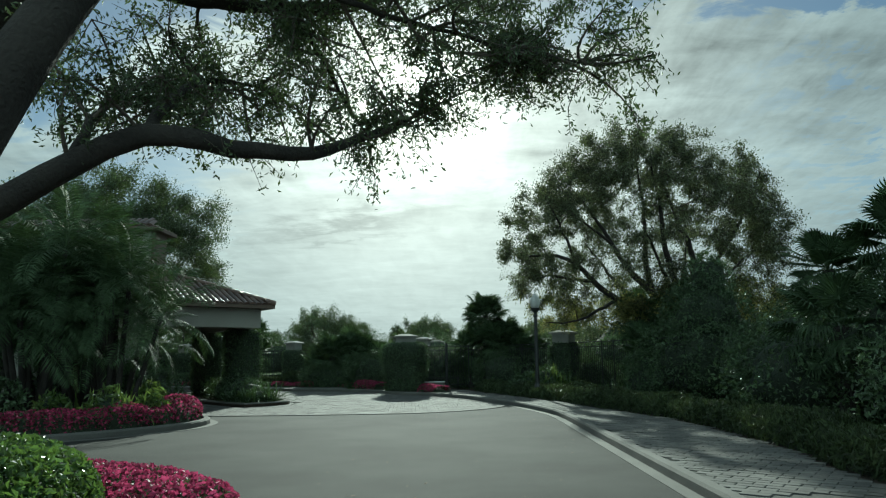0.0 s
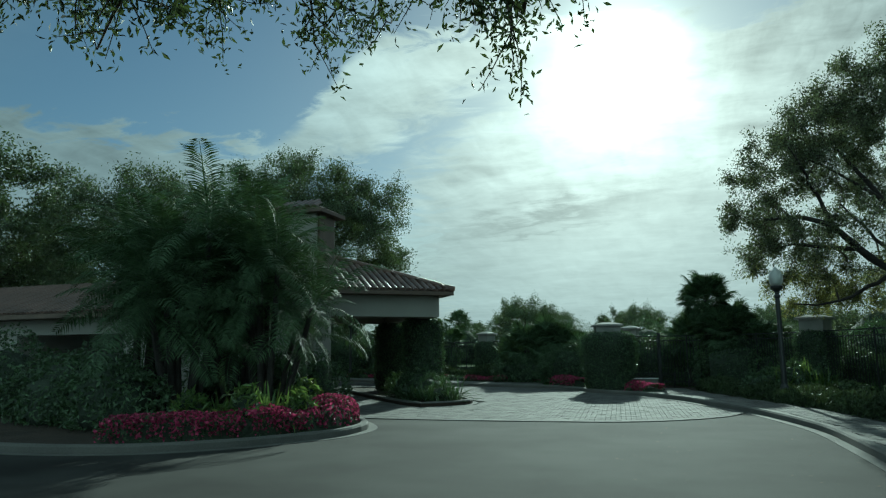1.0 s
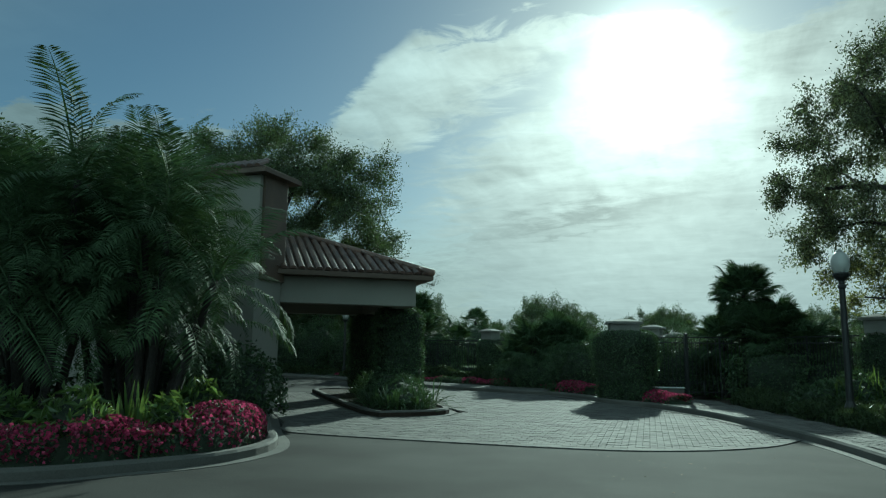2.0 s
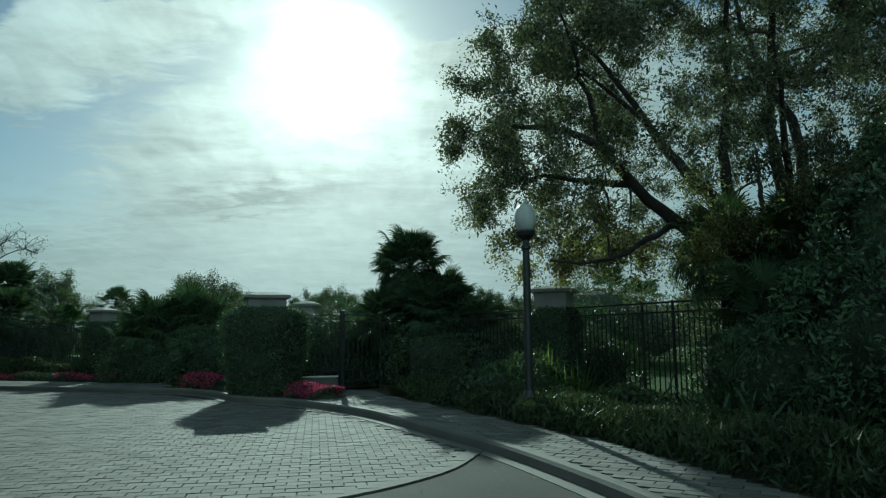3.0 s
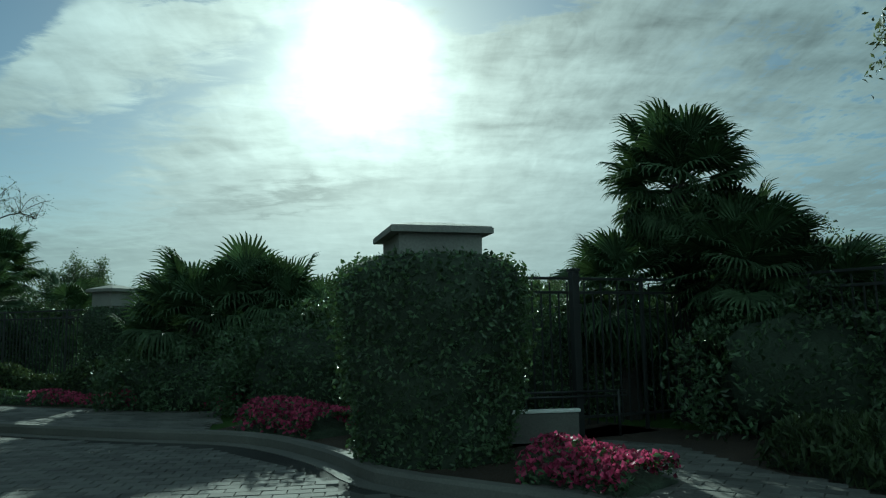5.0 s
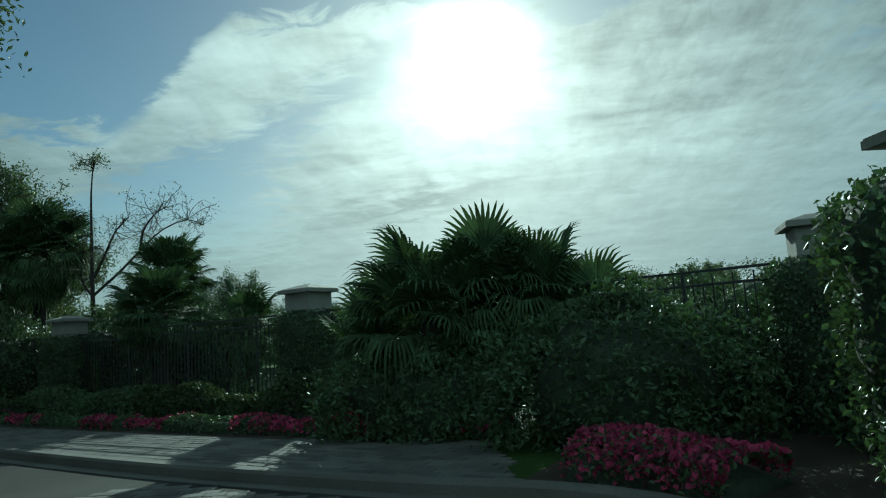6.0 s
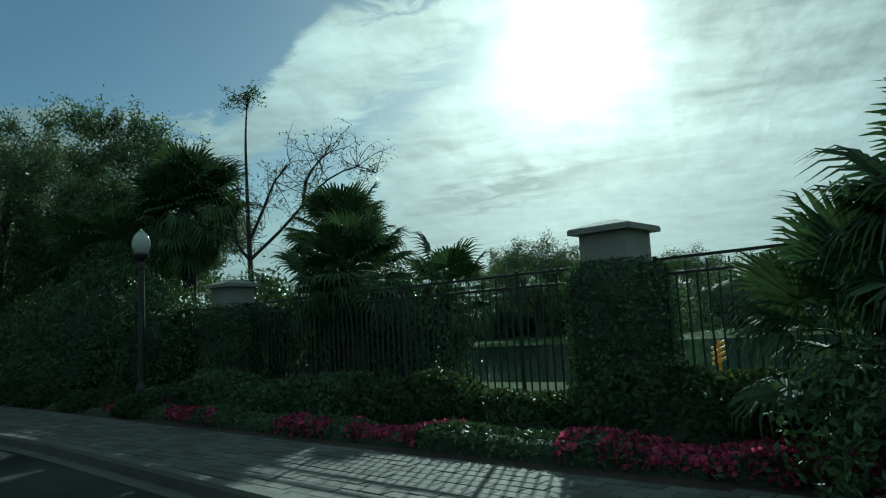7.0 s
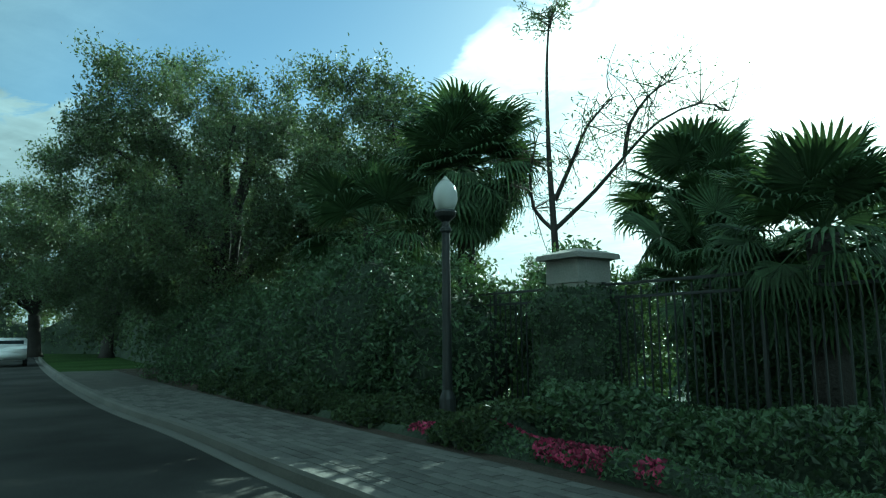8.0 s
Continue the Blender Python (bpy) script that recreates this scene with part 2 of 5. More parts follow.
M_STUCCO = material("painted_stucco", (0.28, 0.272, 0.24), 0.9, 0.12, 0.6, 45, 0.5, bump_dist=0.01)
M_TRIM = material("brown_trim", (0.10, 0.07, 0.05), 0.6, 0.3, 1.5, 30, 0.2)
M_TILE = material("clay_roof_tile", (0.12, 0.078, 0.062), 0.4, 0.4, 1.0, 30, 0.4, per_object=0.6, spec=0.5)
M_STONE = material("cast_stone", (0.23, 0.227, 0.205), 0.85, 0.3, 1.2, 40, 0.4)
M_IRON = material("black_iron", (0.018, 0.02, 0.02), 0.45, 0.3, 2, 40, 0.15, spec=0.5)
M_WHITE = material("white_paint", (0.75, 0.75, 0.72), 0.35, 0.1, 2, 30, 0.05)
M_GLOBE = glass_material("frosted_glass", (0.62, 0.64, 0.62), 0.25, 0.34)
M_DARKGLASS = material("dark_glass", (0.02, 0.025, 0.03), 0.08, 0.2, 2, 20, 0.02)
M_ORANGE = material("orange_plastic", (0.75, 0.32, 0.03), 0.5, 0.2, 3, 30, 0.1)
M_WATER = material("pond_water", (0.02, 0.035, 0.03), 0.04, 0.2, 0.4, 3.0, 0.12, bump_dist=0.03)
M_CAR = material("car_paint", (0.6, 0.6, 0.6), 0.25, 0.05, 1, 10, 0, coat=0.6)
M_RUBBER = material("rubber", (0.02, 0.02, 0.02), 0.8, 0.2, 4, 40, 0.2)

# ---------------------------------------------------------------- mesh helpers


def mesh_of(name, bm, mat, smooth=False):
    me = bpy.data.meshes.new(name)
    bm.normal_update()
    bm.to_mesh(me)
    bm.free()
    if smooth:
        for p in me.polygons:
            p.use_smooth = True
    if mat:
        me.materials.append(mat)
    return me


def part(name, bm, mat, parent=None, label="", m=None, smooth=False):
    ob = new(name, mesh_of(name, bm, mat, smooth))
    if parent:
        ob.parent = parent
    if m is not None:
        ob.matrix_basis = m
    return tagged(ob, label)


def raw_part(name, verts, faces, mat, parent=None, label=""):
    me = bpy.data.meshes.new(name)
    me.from_pydata(verts if isinstance(verts, list) else verts.tolist(), [], faces if isinstance(faces, list) else faces.tolist())
    me.materials.append(mat)
    ob = new(name, me)
    if parent:
        ob.parent = parent
    return tagged(ob, label)


def thing(name, label, category, at=(0, 0, 0), rz=0.0, group="", kind=""):
    ob = new(name)
    ob.empty_display_size = 0.2
    ob.matrix_basis = pose(*at, 0, 0, rz)
    return tagged(ob, label, category, group, kind)


def box(bm, x0, x1, y0, y1, z0, z1, bevel=0.0):
    r = bmesh.ops.create_cube(bm, size=1)
    vs = r["verts"]
    for v in vs:
        v.co = Vector((x0 + (v.co.x + .5) * (x1 - x0), y0 + (v.co.y + .5) * (y1 - y0), z0 + (v.co.z + .5) * (z1 - z0)))
    if bevel:
        es = list({e for v in vs for e in v.link_edges})
        bmesh.ops.bevel(bm, geom=es, offset=bevel, segments=2, affect="EDGES", profile=0.6)


def boxed(*a, bevel=0.0):
    bm = bmesh.new()
    box(bm, *a, bevel=bevel)
    return bm


def tube(bm, pts, radii, seg=8, cap=True):
    pts = [Vector(p) for p in pts]
    radii = [float(q) for q in radii]
    ring = [(math.cos(k * 2 * math.pi / seg), math.sin(k * 2 * math.pi / seg)) for k in range(seg)]
    rings, a = [], None
    for i, p in enumerate(pts):
        t = (pts[min(i + 1, len(pts) - 1)] - pts[max(i - 1, 0)]).normalized()
        if a is None:
            a = t.cross(Vector((0.31, 0.17, 0.93)) if abs(t.z) < 0.9 else Vector((1, 0, 0)))
        a = (a - t * a.dot(t)).normalized()
        c = t.cross(a)
        rings.append([bm.verts.new(p + radii[i] * (x * a + y * c)) for x, y in ring])
    for r0, r1 in zip(rings, rings[1:]):
        for k in range(seg):
            bm.faces.new((r0[k], r0[(k + 1) % seg], r1[(k + 1) % seg], r1[k]))
    if cap:
        bm.faces.new(rings[-1])
        bm.faces.new(rings[0][::-1])


def lathe(bm, prof, seg=16):
    """A turned shape from (radius, height) pairs."""
    rings = []
    for r, z in prof:
        rings.append([bm.verts.new((r * math.cos(k * 2 * math.pi / seg), r * math.sin(k * 2 * math.pi / seg), z)) for k in range(seg)])
    for r0, r1 in zip(rings, rings[1:]):
        for k in range(seg):
            bm.faces.new((r0[k], r0[(k + 1) % seg], r1[(k + 1) % seg], r1[k]))
    bm.faces.new(rings[-1])
    bm.faces.new(rings[0][::-1])


def smooth_line(pts, step=0.4):
    """A Catmull-Rom curve through points of the plan, at even steps."""
    p = [np.array(q, float) for q in pts]
    p = [2 * p[0] - p[1]] + p + [2 * p[-1] - p[-2]]
    out = []
    for i in range(1, len(p) - 2):
        k = max(2, int(np.linalg.norm(p[i + 1] - p[i]) / step))
        for j in range(k):
            t = j / k
            out.append(0.5 * ((2 * p[i]) + (-p[i - 1] + p[i + 1]) * t + (2 * p[i - 1] - 5 * p[i] + 4 * p[i + 1] - p[i + 2]) * t * t
                              + (-p[i - 1] + 3 * p[i] - 3 * p[i + 1] + p[i + 2]) * t ** 3))
    out.append(p[-2])
    return out


def offset_line(line, d):
    """The line moved d metres to its right."""
    out = []
    for i, q in enumerate(line):
        t = line[min(i + 1, len(line) - 1)] - line[max(i - 1, 0)]
        t = t / np.linalg.norm(t)
        out.append(q + d * np.array([t[1], -t[0]]))
    return out


def ribbon(bm, left, right, z0, z1):
    """A solid strip between two lines of the plan."""
    rows = []
    for a, b in zip(left, right):
        rows.append([bm.verts.new((*a, z0)), bm.verts.new((*a, z1)), bm.verts.new((*b, z1)), bm.verts.new((*b, z0))])
    for r, s in zip(rows, rows[1:]):
        for k in range(3):
            bm.faces.new((r[k], s[k], s[k + 1], r[k + 1]))
    bm.faces.new(rows[0])
    bm.faces.new(rows[-1][::-1])


def slab(bm, outline, z0, z1):
    top = [bm.verts.new((x, y, z1)) for x, y in outline]
    bot = [bm.verts.new((x, y, z0)) for x, y in outline]
    f = bm.faces.new(top)
    for k in range(len(top)):
        bm.faces.new((top[k], bot[k], bot[(k + 1) % len(top)], top[(k + 1) % len(top)]))
    bmesh.ops.triangulate(bm, faces=[f])
    bmesh.ops.recalc_face_normals(bm, faces=bm.faces[:])


def inside(poly, x, y):
    c = False
    for (x0, y0), (x1, y1) in zip(poly, list(poly[1:]) + [poly[0]]):
        if (y0 > y) != (y1 > y) and x < (x1 - x0) * (y - y0) / (y1 - y0) + x0:
            c = not c
    return c


def unit(v):
    return v / np.maximum(np.linalg.norm(v, axis=-1, keepdims=True), 1e-9)


def leaf_cloud(rng, centres, size, aspect=0.45, droop=0.0, jitter=0.35):
    """Rhombic leaves at the centres, each turned its own way: vertices and faces."""
    c = np.asarray(centres, float)
    k = len(c)
    along = unit(rng.normal(size=(k, 3)) + [0, 0, -droop])
    side = unit(np.cross(along, rng.normal(size=(k, 3))))
    s = size * (1 + jitter * rng.uniform(-1, 1, (k, 1)))
    up = np.cross(along, side) * s * 0.12
    v = np.stack([c - along * s * .5, c + side * s * aspect * .5 + up, c + along * s * .5, c - side * s * aspect * .5 + up], 1).reshape(-1, 3)
    f = np.arange(4 * k).reshape(-1, 4)
    return v, f


def lumpy(bm, centre, radii, rng, amount=0.18, sub=3, floor=None):
    r = bmesh.ops.create_icosphere(bm, subdivisions=sub, radius=1)
    off = Vector(rng.uniform(-50, 50, 3).tolist())
    for v in r["verts"]:
        k = 1 + amount * noise.noise(v.co * 1.7 + off) + amount * 0.6 * noise.noise(v.co * 4.1 + off)
        v.co = Vector((centre[0] + v.co.x * radii[0] * k, centre[1] + v.co.y * radii[1] * k, centre[2] + v.co.z * radii[2] * k))
        if floor is not None:
            v.co.z = max(v.co.z, floor)


def shell_points(rng, centre, radii, k, thick=0.15, zmin=None):
    d = unit(rng.normal(size=(k, 3)))
    rr = 1 + thick * rng.normal(size=(k, 1)) * 0.5
    bump = 0.10 * np.sin(d[:, :1] * 7 + 1.3) + 0.10 * np.sin(d[:, 1:2] * 9 + d[:, 2:] * 5)
    p = np.array(centre) + d * np.array(radii) * (rr + bump)
    return p if zmin is None else p[p[:, 2] > zmin]


# ---------------------------------------------------------------- plants


def bez(a, b, c, k):
    t = np.linspace(0, 1, k)[:, None]
    return (1 - t) ** 2 * a + 2 * t * (1 - t) * b + t * t * c


def leafy_crown(tree, rng, ctr, rad, nodes, thick, found, need, twigs, leaves, leaf, mat, loose, droop, aspect=0.45, low_mat=None, low_z=0.0):
    """Branches that grow from the limbs to one clump after another, inner ones first, then twigs and leaves on them."""
    bm = bmesh.new()
    nodes, thick = np.array(nodes, float), np.array(thick, float)
    found = sorted(found, key=lambda p: float(np.min(np.linalg.norm(nodes - p, axis=1))))
    tips = []
    for p in found:
        cost = np.linalg.norm(nodes - p, axis=1) + .7 * np.maximum(0, np.linalg.norm((nodes - ctr) / rad, axis=1) - np.linalg.norm((p - ctr) / rad)) * rad.mean()
        k = int(np.argmin(cost))
        s0 = nodes[k]
        sp = bez(s0, (s0 + p) / 2 + rng.normal(size=3) * .12 + [0, 0, .12], p, 6)
        r0 = min(thick[k] * .75, .010 + .018 * np.linalg.norm(p - s0))
        rr = np.linspace(r0, max(.006, r0 * .4), 6)
        tube(bm, sp, rr, 5, False)
        nodes, thick = np.vstack([nodes, sp[2:]]), np.concatenate([thick, rr[2:]])
        out = unit((p - ctr) / rad)
        for _ in range(twigs):
            a0 = sp[rng.integers(3, 6)]
            e = a0 + unit(out * .5 + rng.normal(size=3) * .8 + [0, 0, -.15 * droop]) * need * rng.uniform(.3, .8)
            tube(bm, [a0, (a0 + e) / 2 + rng.normal(size=3) * .05, e], [min(r0 * .4, .009), .006, .003], 3, False)
            tips.append((a0, e))
    tagged(part("branching", bm, M_TWIG, tree, smooth=True), kind="stuff")
    tips = np.array(tips)
    k = leaves // len(tips)
    t = rng.uniform(0.1, 1.15, (len(tips), k, 1))
    c = tips[:, None, 0] * (1 - t) + tips[:, None, 1] * t + rng.normal(size=(len(tips), k, 3)) * need * .22 * loose
    c = c.reshape(-1, 3)
    if low_mat:
        # the lowest sprays get low_mat, a leaf colour with sun glow painted in
        low = c[:, 2] + rng.normal(size=len(c)) * .35 < low_z
        v, f = leaf_cloud(rng, c[low], leaf, aspect, droop=droop)
        tagged(raw_part("low_sprays", v, f, low_mat, tree, "low sprays with backlight put into their yellow-green leaf colour"), kind="stuff")
        c = c[~low]
    v, f = leaf_cloud(rng, c, leaf, aspect, droop=droop)
    tagged(raw_part("crown", v, f, mat, tree), kind="stuff")


def broad_tree(name, label, rng, base, fork_z, trunk_r, centre, radii, limbs, clumps, twigs, leaves, leaf, mat, group="", loose=0.5, droop=0.3, low=-0.8, lowest=1.2, stems=1, rise=(-.15, 1.2)):
    """A spreading tree: trunk or several stems, limbs, branches to leafy clumps that fill the crown with gaps between them."""
    tree = thing(name, label, "tree", (base[0], base[1], base[2]), group=group)
    ctr = np.array(centre, float) - np.array(base)
    rad = np.array(radii, float)
    bm = bmesh.new()
    nodes, thick = [], []
    for q in range(stems):
        a = 2 * math.pi * q / stems + rng.uniform(0, 1)
        off = np.array([math.cos(a), math.sin(a), 0]) * (0 if stems == 1 else .25)
        fork = off * 2.2 + np.array([ctr[0] * .25, ctr[1] * .25, fork_z * rng.uniform(.85, 1.15)])
        tp = bez(off, np.array([off[0], off[1], fork_z * .5]), fork, 7)
        tr = trunk_r / math.sqrt(stems)
        tube(bm, tp, [tr * (1.5 if i == 0 else 1.12 - 0.05 * i) for i in range(7)], 10)
        mine = limbs // stems
        for i in range(mine):
            a2 = a + (2 * math.pi if stems == 1 else 2.6) * ((i + rng.uniform(-.3, .3)) / mine - (0 if stems == 1 else .5))
            el = rng.uniform(*rise)
            d = np.array([math.cos(a2) * math.cos(el), math.sin(a2) * math.cos(el), math.sin(el)])
            end = ctr + d * rad * rng.uniform(.48, .66)
            mid = (fork + end) / 2 + rng.normal(size=3) * .12 * rad.mean() * .5 + np.array([0, 0, .08 * rad[2]])
            lp = bez(fork, mid, end, 12)
            lp[2:] += np.cumsum(rng.normal(size=(10, 3)) * .05, 0)
            r0 = tr * rng.uniform(.36, .55)
            rr = np.linspace(r0, r0 * .28, 12)
            lb = bmesh.new()
            tube(lb, lp, rr, 8, False)
            part("limb", lb, M_BARK, tree, smooth=True)
            nodes.extend(lp[3:])
            thick.extend(rr[3:])
    part("trunk", bm, M_BARK, tree, smooth=True)
    found, need = [], 1.35 * rad.mean() / clumps ** (1 / 3)
    for _ in range(clumps * 30):
        d = unit(rng.normal(size=3))
        q = d * rng.uniform(.2, 1.0) ** .45 * .92
        if q[2] < low or ctr[2] + q[2] * rad[2] < lowest:
            continue
        p = ctr + q * rad * (1 + .10 * math.sin(5 * d[0] + 3 * d[2]) + .06 * math.sin(9 * d[1]))
        if all(np.linalg.norm(p - o) > need * .62 for o in found):
            found.append(p)
        if len(found) >= clumps:
            break
    leafy_crown(tree, rng, ctr, rad, nodes, thick, found, need, twigs, leaves, leaf, mat, loose, droop)
    return tree


def fan_leaf_mesh(name, rng, reach=1.0, stalk=0.9, segs=26, sweep=235, droop=0.25):
    """One fan-palm leaf: stalk along +x, then a fan of folded, drooping blades."""
    V, F = [], []

    def strip(pts, widths):
        base = len(V)
        side = unit(np.cross(pts[1] - pts[0], [0.0, 0.0, 1.0]))
        for q, w in zip(pts, widths):
            V.extend([q - side * w, q + np.array([0, 0, w * .6]), q + side * w])
        for k in range(0, 3 * (len(pts) - 1), 3):
            b = base + k
            F.extend([(b, b + 3, b + 4, b + 1), (b + 1, b + 4, b + 5, b + 2)])

    s = np.array([stalk, 0, -0.06 * stalk])
    n0 = len(V)
    for x, h, w in ((0, 0, .03), (stalk * .5, 0.04, .02), (stalk + .12, -0.05, .014)):
        V.extend([np.array([x, -w, h]), np.array([x, w, h]), np.array([x, 0, h - w])])
    for r in (0, 3):
        for k in range(3):
            F.append((n0 + r + k, n0 + r + (k + 1) % 3, n0 + r + 3 + (k + 1) % 3, n0 + r + 3 + k))
    for i in range(segs):
        a = math.radians(-sweep / 2 + sweep * i / (segs - 1))
        ln = reach * (1.0 - 0.28 * abs(i / (segs - 1) * 2 - 1) ** 2) * rng.uniform(.93, 1.05)
        d = np.array([math.cos(a), math.sin(a), 0.10])
        dz = ln * (droop + .10) * rng.uniform(.7, 1.5)
        web = ln * rng.uniform(.56, .68)
        half = web * math.radians(sweep) / (segs - 1) * .53
        strip([s + d * .03, s + d * web + [0, 0, -.06 * dz], s + d * ln * .88 + [0, 0, -.45 * dz], s + d * ln * .99 + [0, 0, -1.0 * dz - .05 * ln]],
              [.006, half, half * .5, .003])
    me = bpy.data.meshes.new(name)
    me.from_pydata([tuple(map(float, v)) for v in V], [], F)
    me.materials.append(M_PALM)
    return me


def feather_leaf_mesh(name, rng, length=2.4, pairs=34, width=0.5, arch=1.1):
    """One feather-palm leaf: an arching rib along +x with two rows of leaflets."""
    V, F = [], []
    ts = np.linspace(0, 1, pairs)
    rib = np.stack([length * (ts - 0.18 * ts ** 3), 0 * ts, length * (0.30 * ts - arch * 0.42 * ts ** 2.2)], 1)
    for i in range(pairs - 1):
        b = len(V)
        w0, w1 = 0.022 * (1 - ts[i]) + .004, 0.022 * (1 - ts[i + 1]) + .004
        V.extend([rib[i] + [0, -w0, 0], rib[i] + [0, w0, 0], rib[i + 1] + [0, w1, 0], rib[i + 1] + [0, -w1, 0]])
        F.append((b, b + 1, b + 2, b + 3))
    for i in range(3, pairs):
        t = ts[i]
        d = unit(rib[min(i + 1, pairs - 1)] - rib[i - 1])
        ln = width * (math.sin(math.pi * (0.12 + 0.83 * t)) ** .7) * rng.uniform(.9, 1.1)
        for sgn in (-1, 1):
            out = unit(d * .55 + np.array([0, sgn, 0.12]) + rng.normal(size=3) * .06)
            p0 = rib[i]
            p1 = p0 + out * ln * .5
            p2 = p0 + out * ln + np.array([0, 0, -ln * .35])
            b = len(V)
            V.extend([p0, p1 - d * .018, p2, p1 + d * .018])
            F.append((b, b + 1, b + 2, b + 3))
    me = bpy.data.meshes.new(name)
    me.from_pydata([tuple(map(float, v)) for v in V], [], F)
    me.materials.append(M_PALM)
    return me


def fronds_on(parent, meshes, rng, top, count, lo, hi, scale=(0.85, 1.15), spin=2.4):
    for i in range(count):
        u = (i + .5) / count
        pitch = lo + (hi - lo) * u + rng.uniform(-8, 8)
        ob = new("frond", meshes[int(rng.integers(len(meshes)))])
        ob.parent = parent
        s = rng.uniform(*scale)
        ob.matrix_basis = pose(*top) @ pose(0, 0, rng.uniform(-.12, .12), 0, 0, math.degrees(spin * i)) @ pose(0, 0, 0, 0, -pitch, 0) @ pose(0.08, 0, 0, rng.uniform(-25, 25), 0, 0) @ Matrix.Diagonal((s, s, s, 1))


RF = np.random.default_rng(11)
FAN = [fan_leaf_mesh("fan_leaf", RF, 0.85, 0.85, 30, 250, 0.10), fan_leaf_mesh("fan_leaf", RF, 0.8, 0.95, 28, 230, 0.24), fan_leaf_mesh("fan_leaf", RF, 0.9, 0.75, 32, 265, 0.03)]
FAN_OLD = [fan_leaf_mesh("fan_leaf", RF, 0.8, 0.8, 26, 210, 0.5), fan_leaf_mesh("fan_leaf", RF, 0.75, 0.9, 26, 190, 0.72)]
FEATHER = [feather_leaf_mesh("feather_leaf", RF, 2.5, 40, 0.55, 1.0), feather_leaf_mesh("feather_leaf", RF, 2.2, 36, 0.5, 1.4), feather_leaf_mesh("feather_leaf", RF, 2.6, 40, 0.5, 0.7)]


def fan_palm(label, rng, at, height, count=30, scale=1.0, trunk_r=0.16, lean=(0, 0), lo=-55, hi=80, group=""):
    palm = thing("fan_palm", label, "palm tree", at, group=group)
    bm = bmesh.new()
    k = max(4, int(height / .25))
    pts = [(lean[0] * (i / k) ** 2, lean[1] * (i / k) ** 2, height * i / k) for i in range(k + 1)]
    tube(bm, pts, [trunk_r * (1.25 - .3 * i / k + (.10 if i % 2 else 0)) for i in range(k + 1)], 9)
    part("trunk", bm, M_BARK, palm)
    cut = 0.45 * (hi - lo) + lo
    fronds_on(palm, FAN_OLD + FAN[1:2], rng, (lean[0], lean[1], height), count // 2, lo, cut, (scale * .85, scale * 1.1))
    fronds_on(palm, FAN, rng, (lean[0], lean[1], height), count - count // 2, cut, hi, (scale * .85, scale * 1.15))
    return palm


def feather_palm(label, rng, at, stems, height, count, scale, lo=-20, hi=75, group=""):
    palm = thing("feather_palm", label, "palm tree", at, group=group)
    for i in range(stems):
        a = rng.uniform(0, 6.28)
        r = rng.uniform(.1, .7) if stems > 1 else 0
        h = height * rng.uniform(.55, 1.0)
        b = np.array([math.cos(a) * r * .5, math.sin(a) * r * .5, 0])
        t = np.array([math.cos(a) * r * 1.5, math.sin(a) * r * 1.5, h])
        bm = bmesh.new()
        tube(bm, bez(b, (b + t) / 2 - [0, 0, 0], t, 7), np.linspace(.08, .055, 7), 8)
        part("stem", bm, M_BARK, palm, smooth=True)
        fronds_on(palm, FEATHER, rng, tuple(t), count, lo, hi, (scale * .8, scale * 1.1))
    return palm


def shrub(name, label, category, rng, at, blobs, leaf, count, mat=None, group="", aspect=0.5, core=0.76, kind=""):
    """A bush of lumpy masses, clothed in leaves."""
    b = thing(name, label, category, at, group=group, kind=kind)
    bm = bmesh.new()
    pts = []
    vol = sum((r[0] * r[1] + r[1] * r[2] + r[0] * r[2]) for _, r in blobs)
    for c, r in blobs:
        lumpy(bm, c, [q * core for q in r], rng, 0.22, 3, 0.0)
        pts.append(shell_points(rng, c, r, int(count * (r[0] * r[1] + r[1] * r[2] + r[0] * r[2]) / vol), 0.14, 0.02))
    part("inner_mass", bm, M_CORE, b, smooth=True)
    v, f = leaf_cloud(rng, np.concatenate(pts), leaf, aspect)
    tagged(raw_part("foliage", v, f, mat or M_HEDGE, b), kind="stuff")
    return b


def strap_clump(name, label, category, rng, at, leaves, length, width, mat, reach=0.25, rise=(30, 85), group=""):
    """A tuft of arching, folded strap leaves that rise from a small crown."""
    p = thing(name, label, category, at, group=group)
    V, F = [], []
    for _ in range(leaves):
        a = rng.uniform(0, 2 * math.pi)
        e = math.radians(rng.uniform(*rise))
        out = np.array([math.cos(a), math.sin(a), 0])
        side = np.array([-math.sin(a), math.cos(a), 0])
        ln = length * rng.uniform(.6, 1.1)
        sag = rng.uniform(.25, .9) * math.cos(e) + .12
        o = out * rng.uniform(0, reach) + side * rng.uniform(-reach, reach)
        b = len(V)
        for t, w in ((0, .5), (.3, 1), (.62, .9), (.86, .5), (1, .05)):
            q = o + (out * math.cos(e) + np.array([0, 0, math.sin(e)])) * ln * t - np.array([0, 0, sag * ln * t ** 2.3])
            q[2] = max(q[2], .01)
            V.extend([q - side * w * width, q - np.array([0, 0, w * width * .5]), q + side * w * width])
        for k in range(4):
            c = b + 3 * k
            F.extend([(c, c + 3, c + 4, c + 1), (c + 1, c + 4, c + 5, c + 2)])
    tagged(raw_part("foliage", np.array(V), F, mat, p), kind="stuff")
    return p


